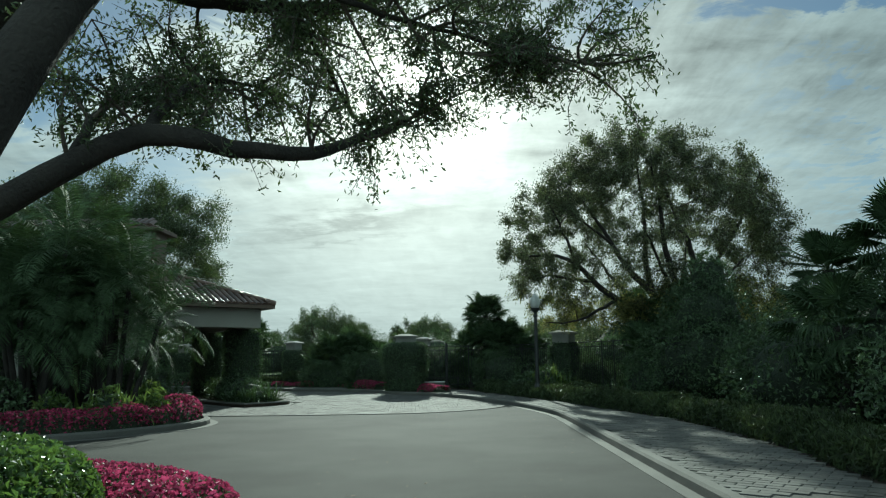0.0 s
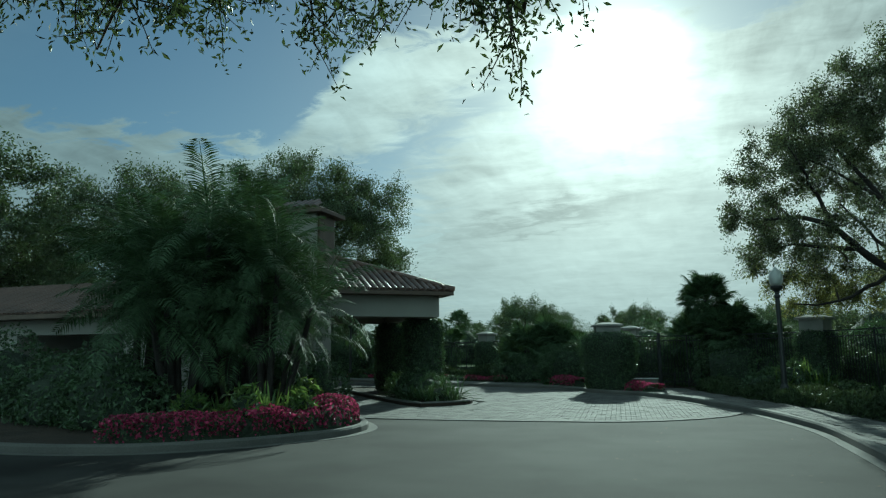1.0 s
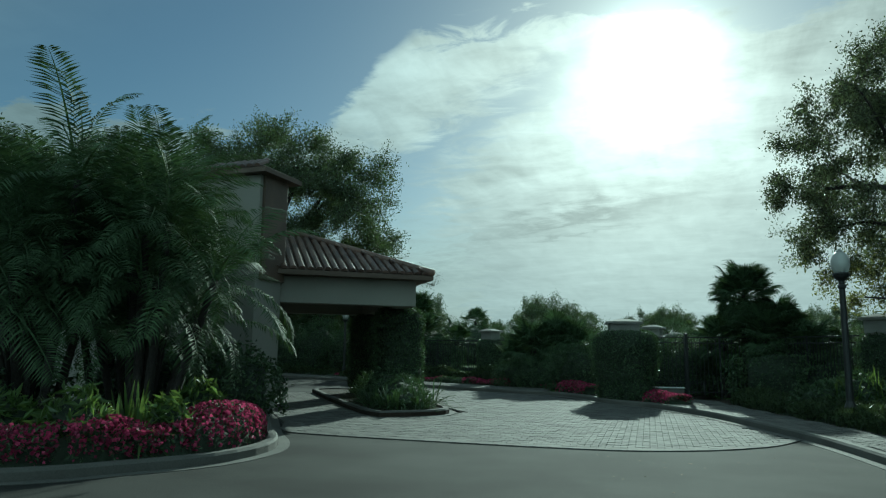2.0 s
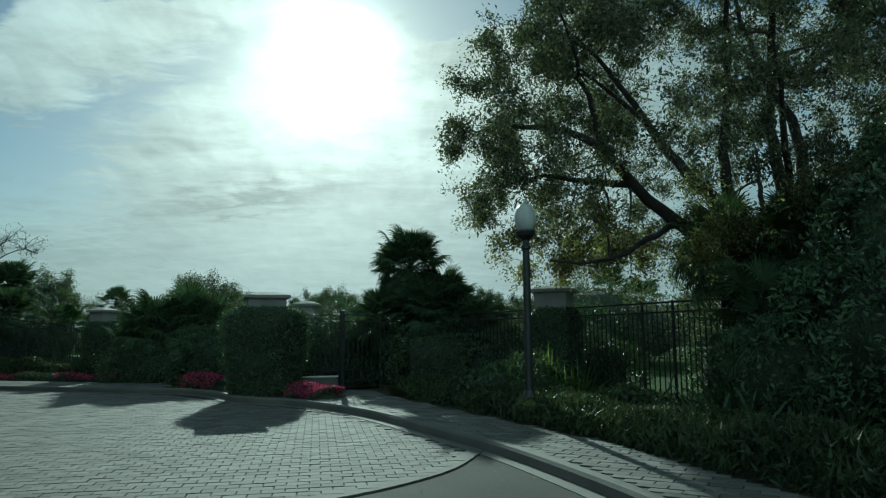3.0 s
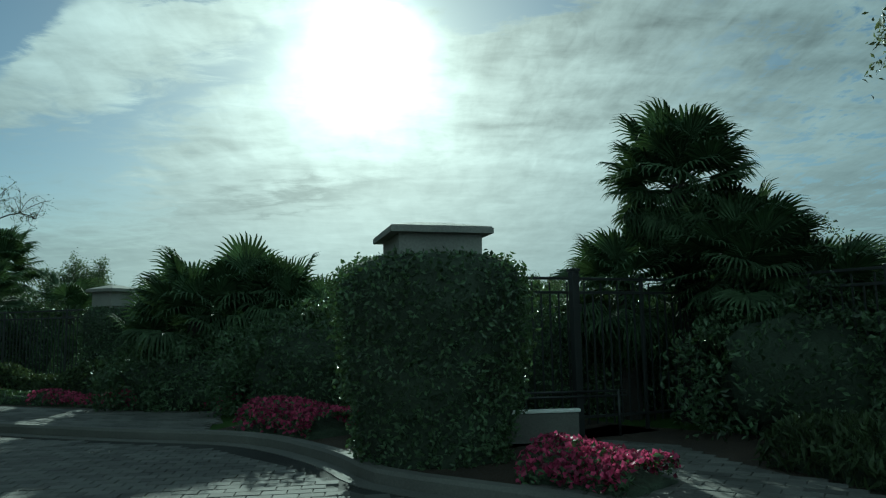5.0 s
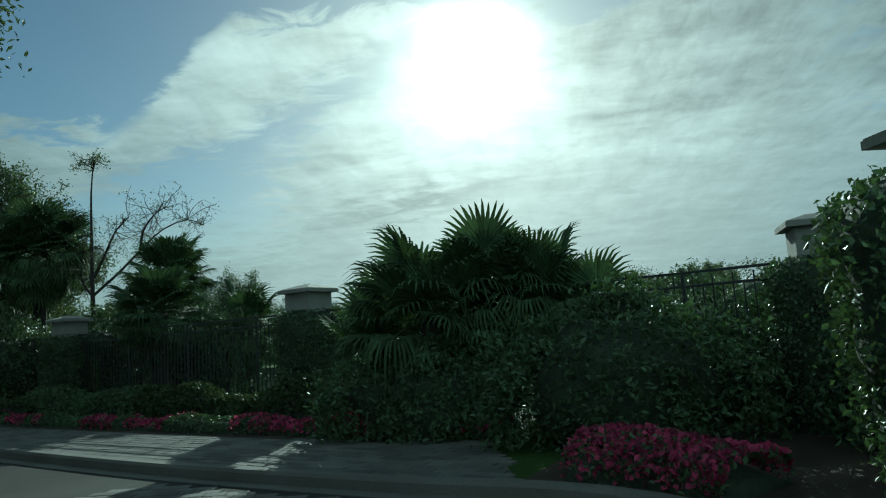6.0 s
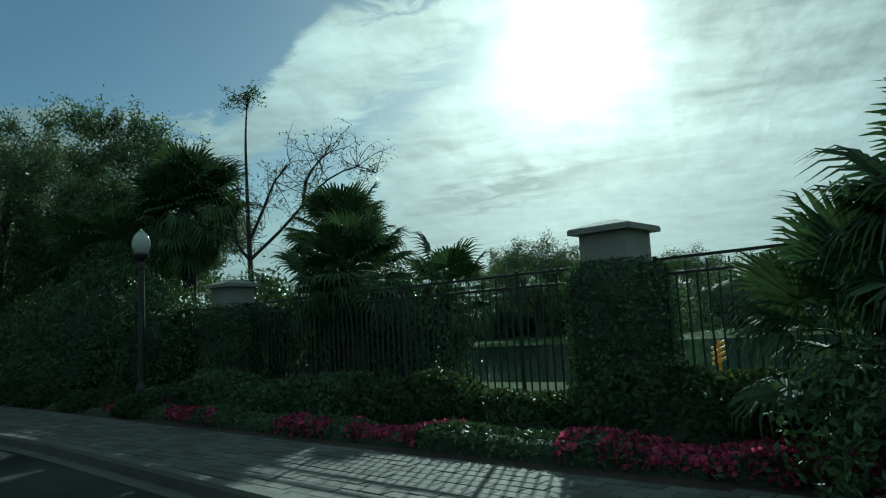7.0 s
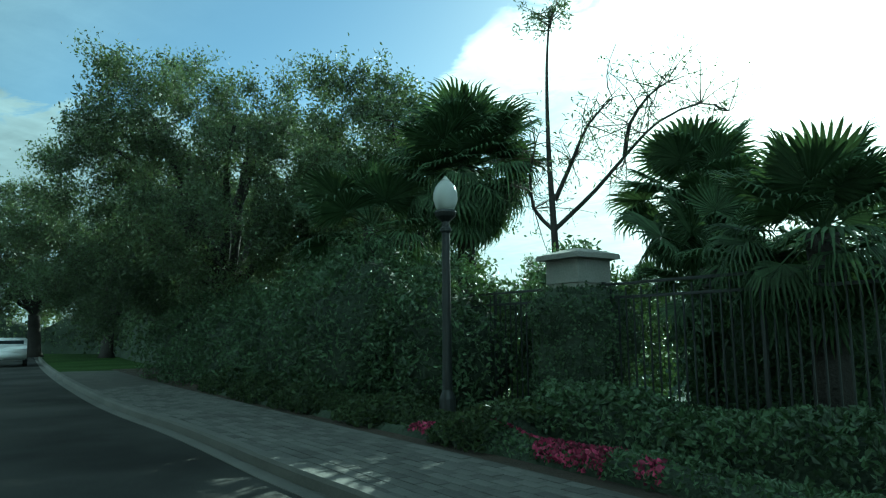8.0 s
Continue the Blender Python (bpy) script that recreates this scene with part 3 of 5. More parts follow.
def clipped_mass(parent, rng, prof, leaf, count, mat):
    """A clipped coat of leaves round an upright axis: prof is (radius, height) pairs from the ground up."""
    zs, rs = np.array([h for _, h in prof]), np.array([r for r, _ in prof])
    seed = float(rng.uniform(0, 40))
    bm = bmesh.new()
    seg, rows = 28, []
    hs = np.linspace(zs[0], zs[-1], 18)

    def swell(x, y, z):
        return 1 + .10 * noise.noise(Vector((x * 2.2 + seed, y * 2.2, z * 2.0))) + .05 * noise.noise(Vector((x * 6 + seed, y * 6, z * 6)))

    for z in hs:
        r = float(np.interp(z, zs, rs)) - .05
        row = []
        for k in range(seg):
            a = 2 * math.pi * k / seg
            q = max(.03, r) * swell(math.cos(a), math.sin(a), z)
            row.append(bm.verts.new((q * math.cos(a), q * math.sin(a), z)))
        rows.append(row)
    for r0, r1 in zip(rows, rows[1:]):
        for k in range(seg):
            bm.faces.new((r0[k], r0[(k + 1) % seg], r1[(k + 1) % seg], r1[k]))
    bm.faces.new(rows[-1])
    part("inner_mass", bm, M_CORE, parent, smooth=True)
    z = rng.uniform(zs[0], zs[-1], count)
    a = rng.uniform(0, 2 * math.pi, count)
    r = np.interp(z, zs, rs)
    cap = rng.uniform(0, 1, count) < .12
    z[cap], r[cap] = zs[-1] - .02, rs[-1] * np.sqrt(rng.uniform(0, 1, int(cap.sum())))
    k = np.array([swell(math.cos(p), math.sin(p), h) for p, h in zip(a, z)]) * (1 + .05 * rng.normal(size=count))
    v, f = leaf_cloud(rng, np.stack([r * k * np.cos(a), r * k * np.sin(a), z + .03 * rng.normal(size=count)], 1), leaf, .6)
    tagged(raw_part("foliage", v, f, mat, parent), kind="stuff")


def along(line, s):
    """The place at the fraction s of a line, and its direction."""
    seg = np.linalg.norm(np.diff(np.array(line), axis=0), axis=1)
    cum = np.r_[0, np.cumsum(seg)]
    q = s * cum[-1]
    i = min(int(np.searchsorted(cum, q, side="right")) - 1, len(seg) - 1)
    t = (q - cum[i]) / seg[i]
    return line[i] * (1 - t) + line[i + 1] * t, (line[i + 1] - line[i]) / seg[i]


def hedge_row(name, label, category, rng, line, width, height, leaf, per_m, mat=None, mat2=None, share2=0.0, wobble=0.15, base=0.1, patchy=-2.0, aspect=0.55, lift=0.0):
    """A clipped or loose row of low planting along a line of the plan."""
    row = thing(name, label, category)
    n = len(line)
    L = offset_line(line, -width * .43)
    R = offset_line(line, width * .43)
    bm = bmesh.new()
    rows = []
    for i in range(n):
        k = 1 + wobble * noise.noise(Vector((line[i][0] * .9, line[i][1] * .9, 1.7)))
        h = height * k * (.35 if i in (0, n - 1) else 1)
        a, b = L[i], R[i]
        q = []
        for u, w in ((0, 0), (.06, .55), (.2, .86), (.5, .95), (.8, .86), (.94, .55), (1, 0)):
            p = a * (1 - u) + b * u
            q.append(bm.verts.new((p[0], p[1], base + .78 * w * h * (1 + .12 * noise.noise(Vector((p[0] * 2, p[1] * 2, w)))))))
        rows.append(q)
    for r, s in zip(rows, rows[1:]):
        for k in range(6):
            bm.faces.new((r[k], r[k + 1], s[k + 1], s[k]))
    bm.faces.new(rows[0])
    bm.faces.new(rows[-1][::-1])
    bmesh.ops.recalc_face_normals(bm, faces=bm.faces[:])
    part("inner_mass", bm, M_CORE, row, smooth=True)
    length = float(np.sum(np.linalg.norm(np.diff(np.array(line), axis=0), axis=1)))
    cnt = int(length * per_m)
    pts = []
    for _ in range(cnt):
        p, d = along(line, rng.uniform(0, 1))
        ang = rng.uniform(0, math.pi)
        k = rng.uniform(.92, 1.12) * (1 + wobble * 1.0 * noise.noise(Vector((p[0] * .9, p[1] * .9, 1.7))))
        o = math.cos(ang) * width / 2 * min(1, k)
        sq = abs(math.sin(ang)) ** .5
        pts.append((p[0] + d[1] * o, p[1] - d[0] * o, base + height * sq * k))
    pts = np.array(pts)
    cut = int(cnt * (1 - share2))
    v, f = leaf_cloud(rng, pts[:cut], leaf, aspect, droop=-lift)
    tagged(raw_part("foliage", v, f, mat or M_HEDGE, row), kind="stuff")
    if share2:
        top = np.array([p for p in pts[cut:] if noise.noise(Vector((p[0] * .55, p[1] * .55, 7.7))) + .5 * noise.noise(Vector((p[0] * 2.3, p[1] * 2.3, 2.1))) > patchy])
        v, f = leaf_cloud(rng, top + [0, 0, .02], leaf * 1.0, .85)
        tagged(raw_part("blossom", v, f, mat2, row), kind="stuff")
    return row


# ---------------------------------------------------------------- plan
KERB_R = smooth_line([(3.3, -12), (3.25, -2), (3.2, 8), (3.2, 13), (3.2, 17), (3.1, 19.6), (2.5, 22.6), (1.85, 24.5), (0.75, 27.4), (-0.6, 29.6), (-1.6, 30.5), (-2.4, 31.2),
                      (-3.0, 32.4), (-4.2, 33.8), (-6.2, 34.6), (-8.9, 35.8), (-11.4, 37.1), (-16.3, 39.8), (-18.8, 41.0), (-22.0, 42.6), (-29, 45.9), (-45, 54.6), (-70, 69)])
WALK_R = smooth_line([(5.1, -12), (5.1, -2), (5.1, 8.6), (5.4, 11.3), (5.4, 15.5), (5.0, 18), (4.0, 21.5), (3.8, 22.9), (3.1, 25.1), (2.1, 28), (1.55, 29.7), (0.95, 31.8)])
WALK_F = smooth_line([(-5.2, 36.6), (-7.2, 37.3), (-9.2, 38.2), (-13.2, 40.2), (-17.2, 42.3), (-20.4, 43.9), (-27, 47.2), (-45, 57.0), (-70, 71.4)])
KERB_BED1 = smooth_line([(-30, 15.5), (-16, 14.2), (-10.5, 13.6), (-8.1, 13.9), (-6.65, 14.9), (-6.05, 15.75), (-5.5, 16.8), (-5.5, 18.0), (-6.0, 19.0), (-6.8, 20.0), (-7.8, 21.4), (-8.6, 22.55), (-9.35, 23.8), (-10.8, 25.8), (-13.0, 28.8), (-16.0, 33.0)], 0.3)
KERB_NEAR = smooth_line([(-30, 9.3), (-12, 9.1), (-6.5, 9.2), (-4.6, 9.1), (-3.2, 8.75), (-2.1, 8.05), (-1.35, 7.0), (-1.1, 5.4), (-1.2, 2), (-1.5, -12)], 0.3)
KERB_ISL = smooth_line([(-12.6, 31.0), (-9.8, 27.4), (-6.9, 24.0), (-6.2, 23.9), (-5.4, 24.8), (-5.5, 25.8), (-6.9, 27.5), (-9.5, 30.6), (-11.2, 32.0), (-12.4, 31.9), (-12.6, 31.0)], 0.3)

# ---------------------------------------------------------------- ground
bm = bmesh.new()
slab(bm, [(-1600, -400), (1600, -400), (1600, 2400), (-1600, 2400)], -0.6, -0.02)
tagged(part("ground", bm, M_GRASS), "flat lawn ground reaching to the horizon", "ground", kind="structure")
bm = bmesh.new()
slab(bm, [(-75, -20), (4.5, -20), (4.5, 34), (-2, 36), (-75, 78)], -0.3, 0.0)
tagged(part("road", bm, M_ASPHALT), "worn grey asphalt drive with faint stains", "road", kind="structure")


def raised(name, outline, z, mat, label):
    b = bmesh.new()
    slab(b, outline, -0.25, z)
    return tagged(part(name, b, mat), label, "ground", kind="structure")


def kerb(label, line, side, z=0.14, w=0.16):
    """A concrete kerb: the line is its road side; it lies to the right (side 1) or left (-1)."""
    b = bmesh.new()
    rows = []
    for p, q in zip(line, offset_line(line, side * w)):
        m_ = p * .8 + q * .2
        rows.append([b.verts.new((*p, -0.05)), b.verts.new((*(p * .97 + q * .03), z * .75)), b.verts.new((*m_, z)), b.verts.new((*q, z)), b.verts.new((*q, -0.05))])
    for r, s in zip(rows, rows[1:]):
        for k in range(4):
            b.faces.new((r[k], s[k], s[k + 1], r[k + 1]) if side > 0 else (r[k], r[k + 1], s[k + 1], s[k]))
    ob = part("kerb", b, M_CONCRETE)
    g = bmesh.new()
    ribbon(g, offset_line(line, -side * .19), offset_line(line, -side * .004), -0.02, 0.008)
    part("gutter", g, M_CONCRETE, ob)
    return tagged(ob, label, "kerb", kind="structure")


kr = [tuple(p) for p in offset_line(KERB_R, 0.1)]
raised("verge_right", kr + [(-70, 400), (400, 400), (400, -12)], 0.10, M_GRASS, "shaded grass verge and lawn behind the fence")
raised("bed_left", [tuple(p) for p in offset_line(KERB_BED1, -0.1)] + [(-16.7, 34), (-40, 34), (-40, 15.5)], 0.10, M_SOIL, "mulched planting bed before the gatehouse")
raised("bed_near", [tuple(p) for p in offset_line(KERB_NEAR, 0.1)] + [(-30, -12)], 0.10, M_SOIL, "mulched planting bed beside the drive")
raised("island", [tuple(p) for p in KERB_ISL[:-1]], 0.10, M_SOIL, "narrow planted island under the canopy columns")
kerb("pale concrete kerb along the drive", KERB_R, 1)
kerb("curved pale concrete kerb round a flower bed", KERB_BED1, -1)
kerb("curved pale concrete kerb round a flower bed", KERB_NEAR, 1)
kerb("pale concrete kerb round the canopy island", KERB_ISL, -1)



def soil_strip(line, lo, hi, z, label):
    b = bmesh.new()
    ribbon(b, offset_line(line, lo), offset_line(line, hi), -.2, z)
    return tagged(part("planting_bed", b, M_SOIL), label, "ground", kind="structure")


soil_strip([p for p in KERB_R if -5.2 < p[0] < .9 and p[1] > 26], .17, 4.2, .108, "dark mulched bed round the gate pillar")
soil_strip([p for p in WALK_F if p[0] > -40], .02, 2.9, .107, "dark mulched bed between footpath and fence")
soil_strip([p for p in WALK_R if p[1] < 30.5], .02, 2.6, .106, "dark mulched bed beside the footpath")

# ---------------------------------------------------------------- pavers


def brick_mesh(name, lx, ly, h, mat):
    b = bmesh.new()
    c = .006
    lo = [b.verts.new((sx * lx / 2, sy * ly / 2, -.02)) for sx, sy in ((-1, -1), (1, -1), (1, 1), (-1, 1))]
    mi = [b.verts.new((sx * lx / 2, sy * ly / 2, h - c * .6)) for sx, sy in ((-1, -1), (1, -1), (1, 1), (-1, 1))]
    hi = [b.verts.new((sx * (lx / 2 - c), sy * (ly / 2 - c), h)) for sx, sy in ((-1, -1), (1, -1), (1, 1), (-1, 1))]
    for r, s in ((lo, mi), (mi, hi)):
        for k in range(4):
            b.faces.new((r[k], r[(k + 1) % 4], s[(k + 1) % 4], s[k]))
    b.faces.new(hi)
    return mesh_of(name, b, mat)


def paving(parent, area_fn, x0, x1, y0, y1, lx, ly, turn, z, near_fn, rng, gap=0.009):
    """Pavers in running bond; those of the nearest stretch are pieces of their own."""
    me = brick_mesh("paver", lx - gap, ly - gap, .02, M_PAVER)
    V, F = [], []
    ct, st = math.cos(turn), math.sin(turn)
    base = np.array([v.co[:] for v in me.vertices])
    faces = [tuple(p.vertices) for p in me.polygons]
    span = max(x1 - x0, y1 - y0) * .75
    cx, cy = (x0 + x1) / 2, (y0 + y1) / 2
    own = 0
    for j in range(int(-span / ly), int(span / ly)):
        for i in range(int(-span / lx), int(span / lx)):
            u, w = (i + .5 * (j % 2)) * lx, j * ly
            X, Y = cx + ct * u - st * w, cy + st * u + ct * w
            if not (x0 < X < x1 and y0 < Y < y1) or not area_fn(X, Y):
                continue
            dz, tilt = rng.uniform(-.003, .003), rng.uniform(-.6, .6)
            if own < 290 and near_fn(X, Y):
                ob = new("paver", me)
                ob.parent = parent
                ob.matrix_basis = pose(X, Y, z + dz, tilt, rng.uniform(-.6, .6), math.degrees(turn) + rng.uniform(-.5, .5))
                own += 1
            else:
                b = len(V)
                q = base.copy()
                q[:, 2] += q[:, 1] * math.radians(tilt)
                V.extend(np.stack([X + ct * q[:, 0] - st * q[:, 1], Y + st * q[:, 0] + ct * q[:, 1], q[:, 2] + z + dz], 1).tolist())
                F.extend([tuple(b + k for k in f) for f in faces])
    ob = raw_part("far_pavers", V, F, M_PAVER_J, parent)
    tagged(ob, kind="stuff")


RP = np.random.default_rng(3)
apron_poly = [(-1.6, 20.4), (0.2, 20.9), (1.5, 22.0), (2.0, 23.2), (1.55, 24.5), (0.4, 27.3), (-0.9, 29.4), (-1.9, 30.2), (-2.7, 31.0), (-3.4, 32.2), (-4.5, 33.4), (-6.3, 34.2), (-9.0, 35.4), (-9.9, 34.4), (-9.3, 31.4), (-6.7, 28.0),
              (-5.1, 25.8), (-5.1, 24.6), (-6.2, 23.5), (-7.0, 23.7), (-9.9, 27.2), (-12.7, 30.8), (-14.0, 30.0), (-10.6, 25.8), (-9.2, 23.85), (-8.4, 22.6), (-6.9, 20.6), (-6.0, 20.2)]
bm = bmesh.new()
slab(bm, apron_poly, -0.1, 0.005)
apron = tagged(part("paved_apron", bm, M_JOINT), "sunlit apron of small grey concrete pavers", "pavement", kind="structure")
paving(apron, lambda X, Y: inside(apron_poly, X, Y), -14.2, 3.2, 20, 36, .23, .16, radians(4), 0.0, lambda X, Y: -1.8 < X < 1.2 and 24.6 < Y < 29.0, RP)

edge = smooth_line([(-7.9, 22.5), (-6.9, 20.75), (-6.0, 20.3), (-1.6, 20.45), (.15, 20.95), (1.42, 22.05), (2.1, 23.4)], .3)
bm = bmesh.new()
ribbon(bm, offset_line(edge, -.08), offset_line(edge, .14), -.05, .019)
part("edge_course", bm, M_PAVER_J, apron, "flush band at the edge of the pavers")

walk_poly = [tuple(p) for p in offset_line([q for q in KERB_R if q[1] < 30.3 and q[0] > -2 and q[1] > 2], .17)] + [(-0.4, 31.0), (0.2, 32.6), (1.0, 32.2)] + [tuple(p) for p in WALK_R if p[1] > 2][::-1]
bm = bmesh.new()
slab(bm, walk_poly, -0.1, 0.115)
walk_r = tagged(part("footpath", bm, M_JOINT), "curving footpath of grey pavers under tree shade", "footpath", kind="structure")
paving(walk_r, lambda X, Y: inside(walk_poly, X, Y), -1.5, 5.6, 8, 32.6, .30, .15, radians(-35), 0.107, lambda X, Y: 22.0 < Y < 27, RP)

fk = [q for q in KERB_R if q[0] < -4.6 and q[0] > -40]
walk_poly_f = [tuple(p) for p in offset_line(fk, .17)] + [tuple(p) for p in WALK_F if p[0] > -38.5][::-1]
bm = bmesh.new()
slab(bm, walk_poly_f, -0.1, 0.115)
walk_f = tagged(part("footpath", bm, M_JOINT), "footpath of pale pavers beside the street kerb", "footpath", kind="structure")
paving(walk_f, lambda X, Y: inside(walk_poly_f, X, Y), -30, -4.5, 34, 50, .30, .15, radians(-27), 0.107, lambda X, Y: -18.5 < X < -15 and Y < 43, RP)

# ---------------------------------------------------------------- gate pillars and fence
RG = np.random.default_rng(21)


def pillar(at, rz, cap, label, ivy_r, ivy_top):
    """A square gate pillar: shaft, pale neck, overhanging cap, and a clipped coat of climbing fig."""
    p = thing("gate_pillar", label, "gate pillar", at, rz, group="gate pillars")
    s = cap / 2 - .10
    c = min(s - .02, .36)
    part("shaft", boxed(-c, c, -c, c, 0, 2.02, bevel=.015), M_STUCCO, p)
    part("neck", boxed(-s, s, -s, s, 2.02, 2.36, bevel=.012), M_STONE, p, "pale cast-stone block under the cap")
    b = bmesh.new()
    h = cap / 2
    lo = [b.verts.new((x * h, y * h, 2.36)) for x, y in ((-1, -1), (1, -1), (1, 1), (-1, 1))]
    mi = [b.verts.new((x * h, y * h, 2.43)) for x, y in ((-1, -1), (1, -1), (1, 1), (-1, 1))]
    hi = [b.verts.new((x * h * .3, y * h * .3, 2.52)) for x, y in ((-1, -1), (1, -1), (1, 1), (-1, 1))]
    for r, t in ((lo, mi), (mi, hi)):
        for k in range(4):
            b.faces.new((r[k], r[(k + 1) % 4], t[(k + 1) % 4], t[k]))
    b.faces.new(hi)
    b.faces.new(lo[::-1])
    bmesh.ops.bevel(b, geom=[e for e in b.edges if all(abs(v.co.z - 2.43) < .01 for v in e.verts)], offset=.012, segments=2, affect="EDGES")
    part("cap", b, M_STONE, p, "shallow pyramid cap of weathered stone")
    w = ivy_r
    clipped_mass(p, RG, [(max(.6, w * .76), 0), (max(.62, w * .8), .35), (max(.64, w * .88), .8), (w * .97, 1.3), (w, ivy_top - .35), (w * .95, ivy_top - .12), (w * .78, ivy_top)], .06, int(9000 * w * w) + 2500, M_HEDGE)
    return p


Z0 = 0.10
pillar((-1.79, 32.0, Z0), 12, 1.11, "square gate pillar wrapped in clipped climbing fig, pale cap", 1.04, 2.12)
pillar((5.0, 29.75, Z0), -30, 0.94, "square stucco pillar with pale cap, fig round its foot", 0.64, 1.98)
pillar((-8.9, 40.95, Z0), -27, 0.84, "square gate pillar wrapped in fig beside the street", 0.66, 1.98)
pillar((-16.77, 44.9, Z0), -27, 0.84, "square gate pillar with pale neck, fig below", 0.66, 1.95)
pillar((-1.15, 36.5, Z0), -10, 0.78, "square gate pillar standing behind the planting", 0.64, 1.98)

PICKET = mesh_of("picket", boxed(-.009, .009, -.009, .009, 0.12, 1.93), M_IRON)
b_ = bmesh.new()
box(b_, -.009, .009, -.009, .009, .12, 1.80)
SPEAR = mesh_of("picket", b_, M_IRON)


def fence(a, c, label="black iron picket fence with a plain top rail"):
    a, c = Vector((*a, Z0)), Vector((*c, Z0))
    ln = (c - a).length
    f = thing("iron_fence", label, "fence", a, math.degrees(math.atan2(c.y - a.y, c.x - a.x)), group="boundary fence")
    for z, nm in ((1.98, "top_rail"), (1.80, "rail"), (.22, "rail")):
        part(nm, boxed(0, ln, -.018, .018, z - .018, z + .018, bevel=.004), M_IRON, f)
    k = int(ln / .125)
    for i in range(k + 1):
        x = ln * i / k
        if i % 18 == 0:
            part("post", boxed(x - .022, x + .022, -.022, .022, 0, 2.02, bevel=.004), M_IRON, f)
        else:
            ob = new("picket", PICKET if i % 2 else SPEAR)
            ob.parent = f
            ob.matrix_basis = pose(x, 0, 0)
    return f


fence((-16.35, 44.7), (-9.35, 41.15))
fence((-8.45, 40.7), (-1.6, 36.7))
fence((-1.1, 32.75), (2.2, 33.9))
fence((2.2, 33.9), (4.65, 30.2))
fence((5.15, 29.3), (6.3, 26.4))
fence((6.3, 26.4), (7.6, 22.5))
fence((-24.5, 48.7), (-17.2, 45.1))

post = thing("gate_post", "stout black iron gate post with a flat cap", "gate post", (.07, 33.05, Z0), 19)
part("shaft", boxed(-.05, .05, -.05, .05, 0, 2.06, bevel=.006), M_IRON, post)
part("cap", boxed(-.065, .065, -.065, .065, 2.06, 2.10, bevel=.008), M_IRON, post)
for z in (.45, 1.6):
    part("hinge", boxed(.05, .10, -.02, .02, z - .05, z + .05, bevel=.006), M_IRON, post)

# ---------------------------------------------------------------- street lamps


def street_lamp(at):
    p = thing("street_lamp", "black post lamp with a frosted acorn globe", "street lamp", at, group="post lamps")
    b = bmesh.new()
    lathe(b, [(.17, 0), (.17, .08), (.13, .12), (.12, .5), (.09, .58), (.075, .62), (.062, 2.7), (.06, 2.95), (.085, 2.98), (.085, 3.02), (.06, 3.05), (.06, 3.12), (.15, 3.20), (.17, 3.26), (.16, 3.29)], 16)
    part("post", b, M_IRON, p, smooth=False)
    b = bmesh.new()
    lathe(b, [(.12, 3.29), (.16, 3.36), (.188, 3.46), (.184, 3.56), (.15, 3.66), (.095, 3.73), (.066, 3.75)], 20)
    part("globe", b, M_GLOBE, p, "frosted acorn globe", smooth=True)
    b = bmesh.new()
    lathe(b, [(.066, 3.75), (.07, 3.765), (.04, 3.78), (.034, 3.80), (.02, 3.82), (.006, 3.83)], 12)
    part("finial", b, M_GLOBE, p, smooth=True)
    return p


lamp = street_lamp((3.4, 25.65, Z0 - .12))
copy_thing(lamp, pose(-18.66, 44.45, Z0 - .1))

# ---------------------------------------------------------------- low rail beside the gate
rail = thing("pipe_barrier", "low white-topped pipe barrier beside the walk", "barrier", (-1.2, 32.6, Z0), 5)
for x in (.12, 1.1):
    b = bmesh.new()
    tube(b, [(x, 0, 0), (x, 0, .35)], [.025, .025], 10)
    part("post", b, M_IRON, rail, smooth=True)
part("panel", boxed(.02, 1.18, -.03, .03, 0, .346, bevel=.008), M_CONCRETE, rail, "plain grey panel")
part("pipe", boxed(0, 1.2, -.05, .05, .35, .39, bevel=.012), M_WHITE, rail, "white-painted flat rail")
for z in (.50, .56):
    b = bmesh.new()
    tube(b, [(0, .25, z), (1.9, .25, z)], [.014] * 2, 8)
    part("upper_pipe", b, M_IRON, rail, smooth=True)
for x in (.1, 1.8):
    b = bmesh.new()
    tube(b, [(x, .25, 0), (x, .25, .57)], [.02] * 2, 8)
    part("post", b, M_IRON, rail, smooth=True)

# ---------------------------------------------------------------- gatehouse


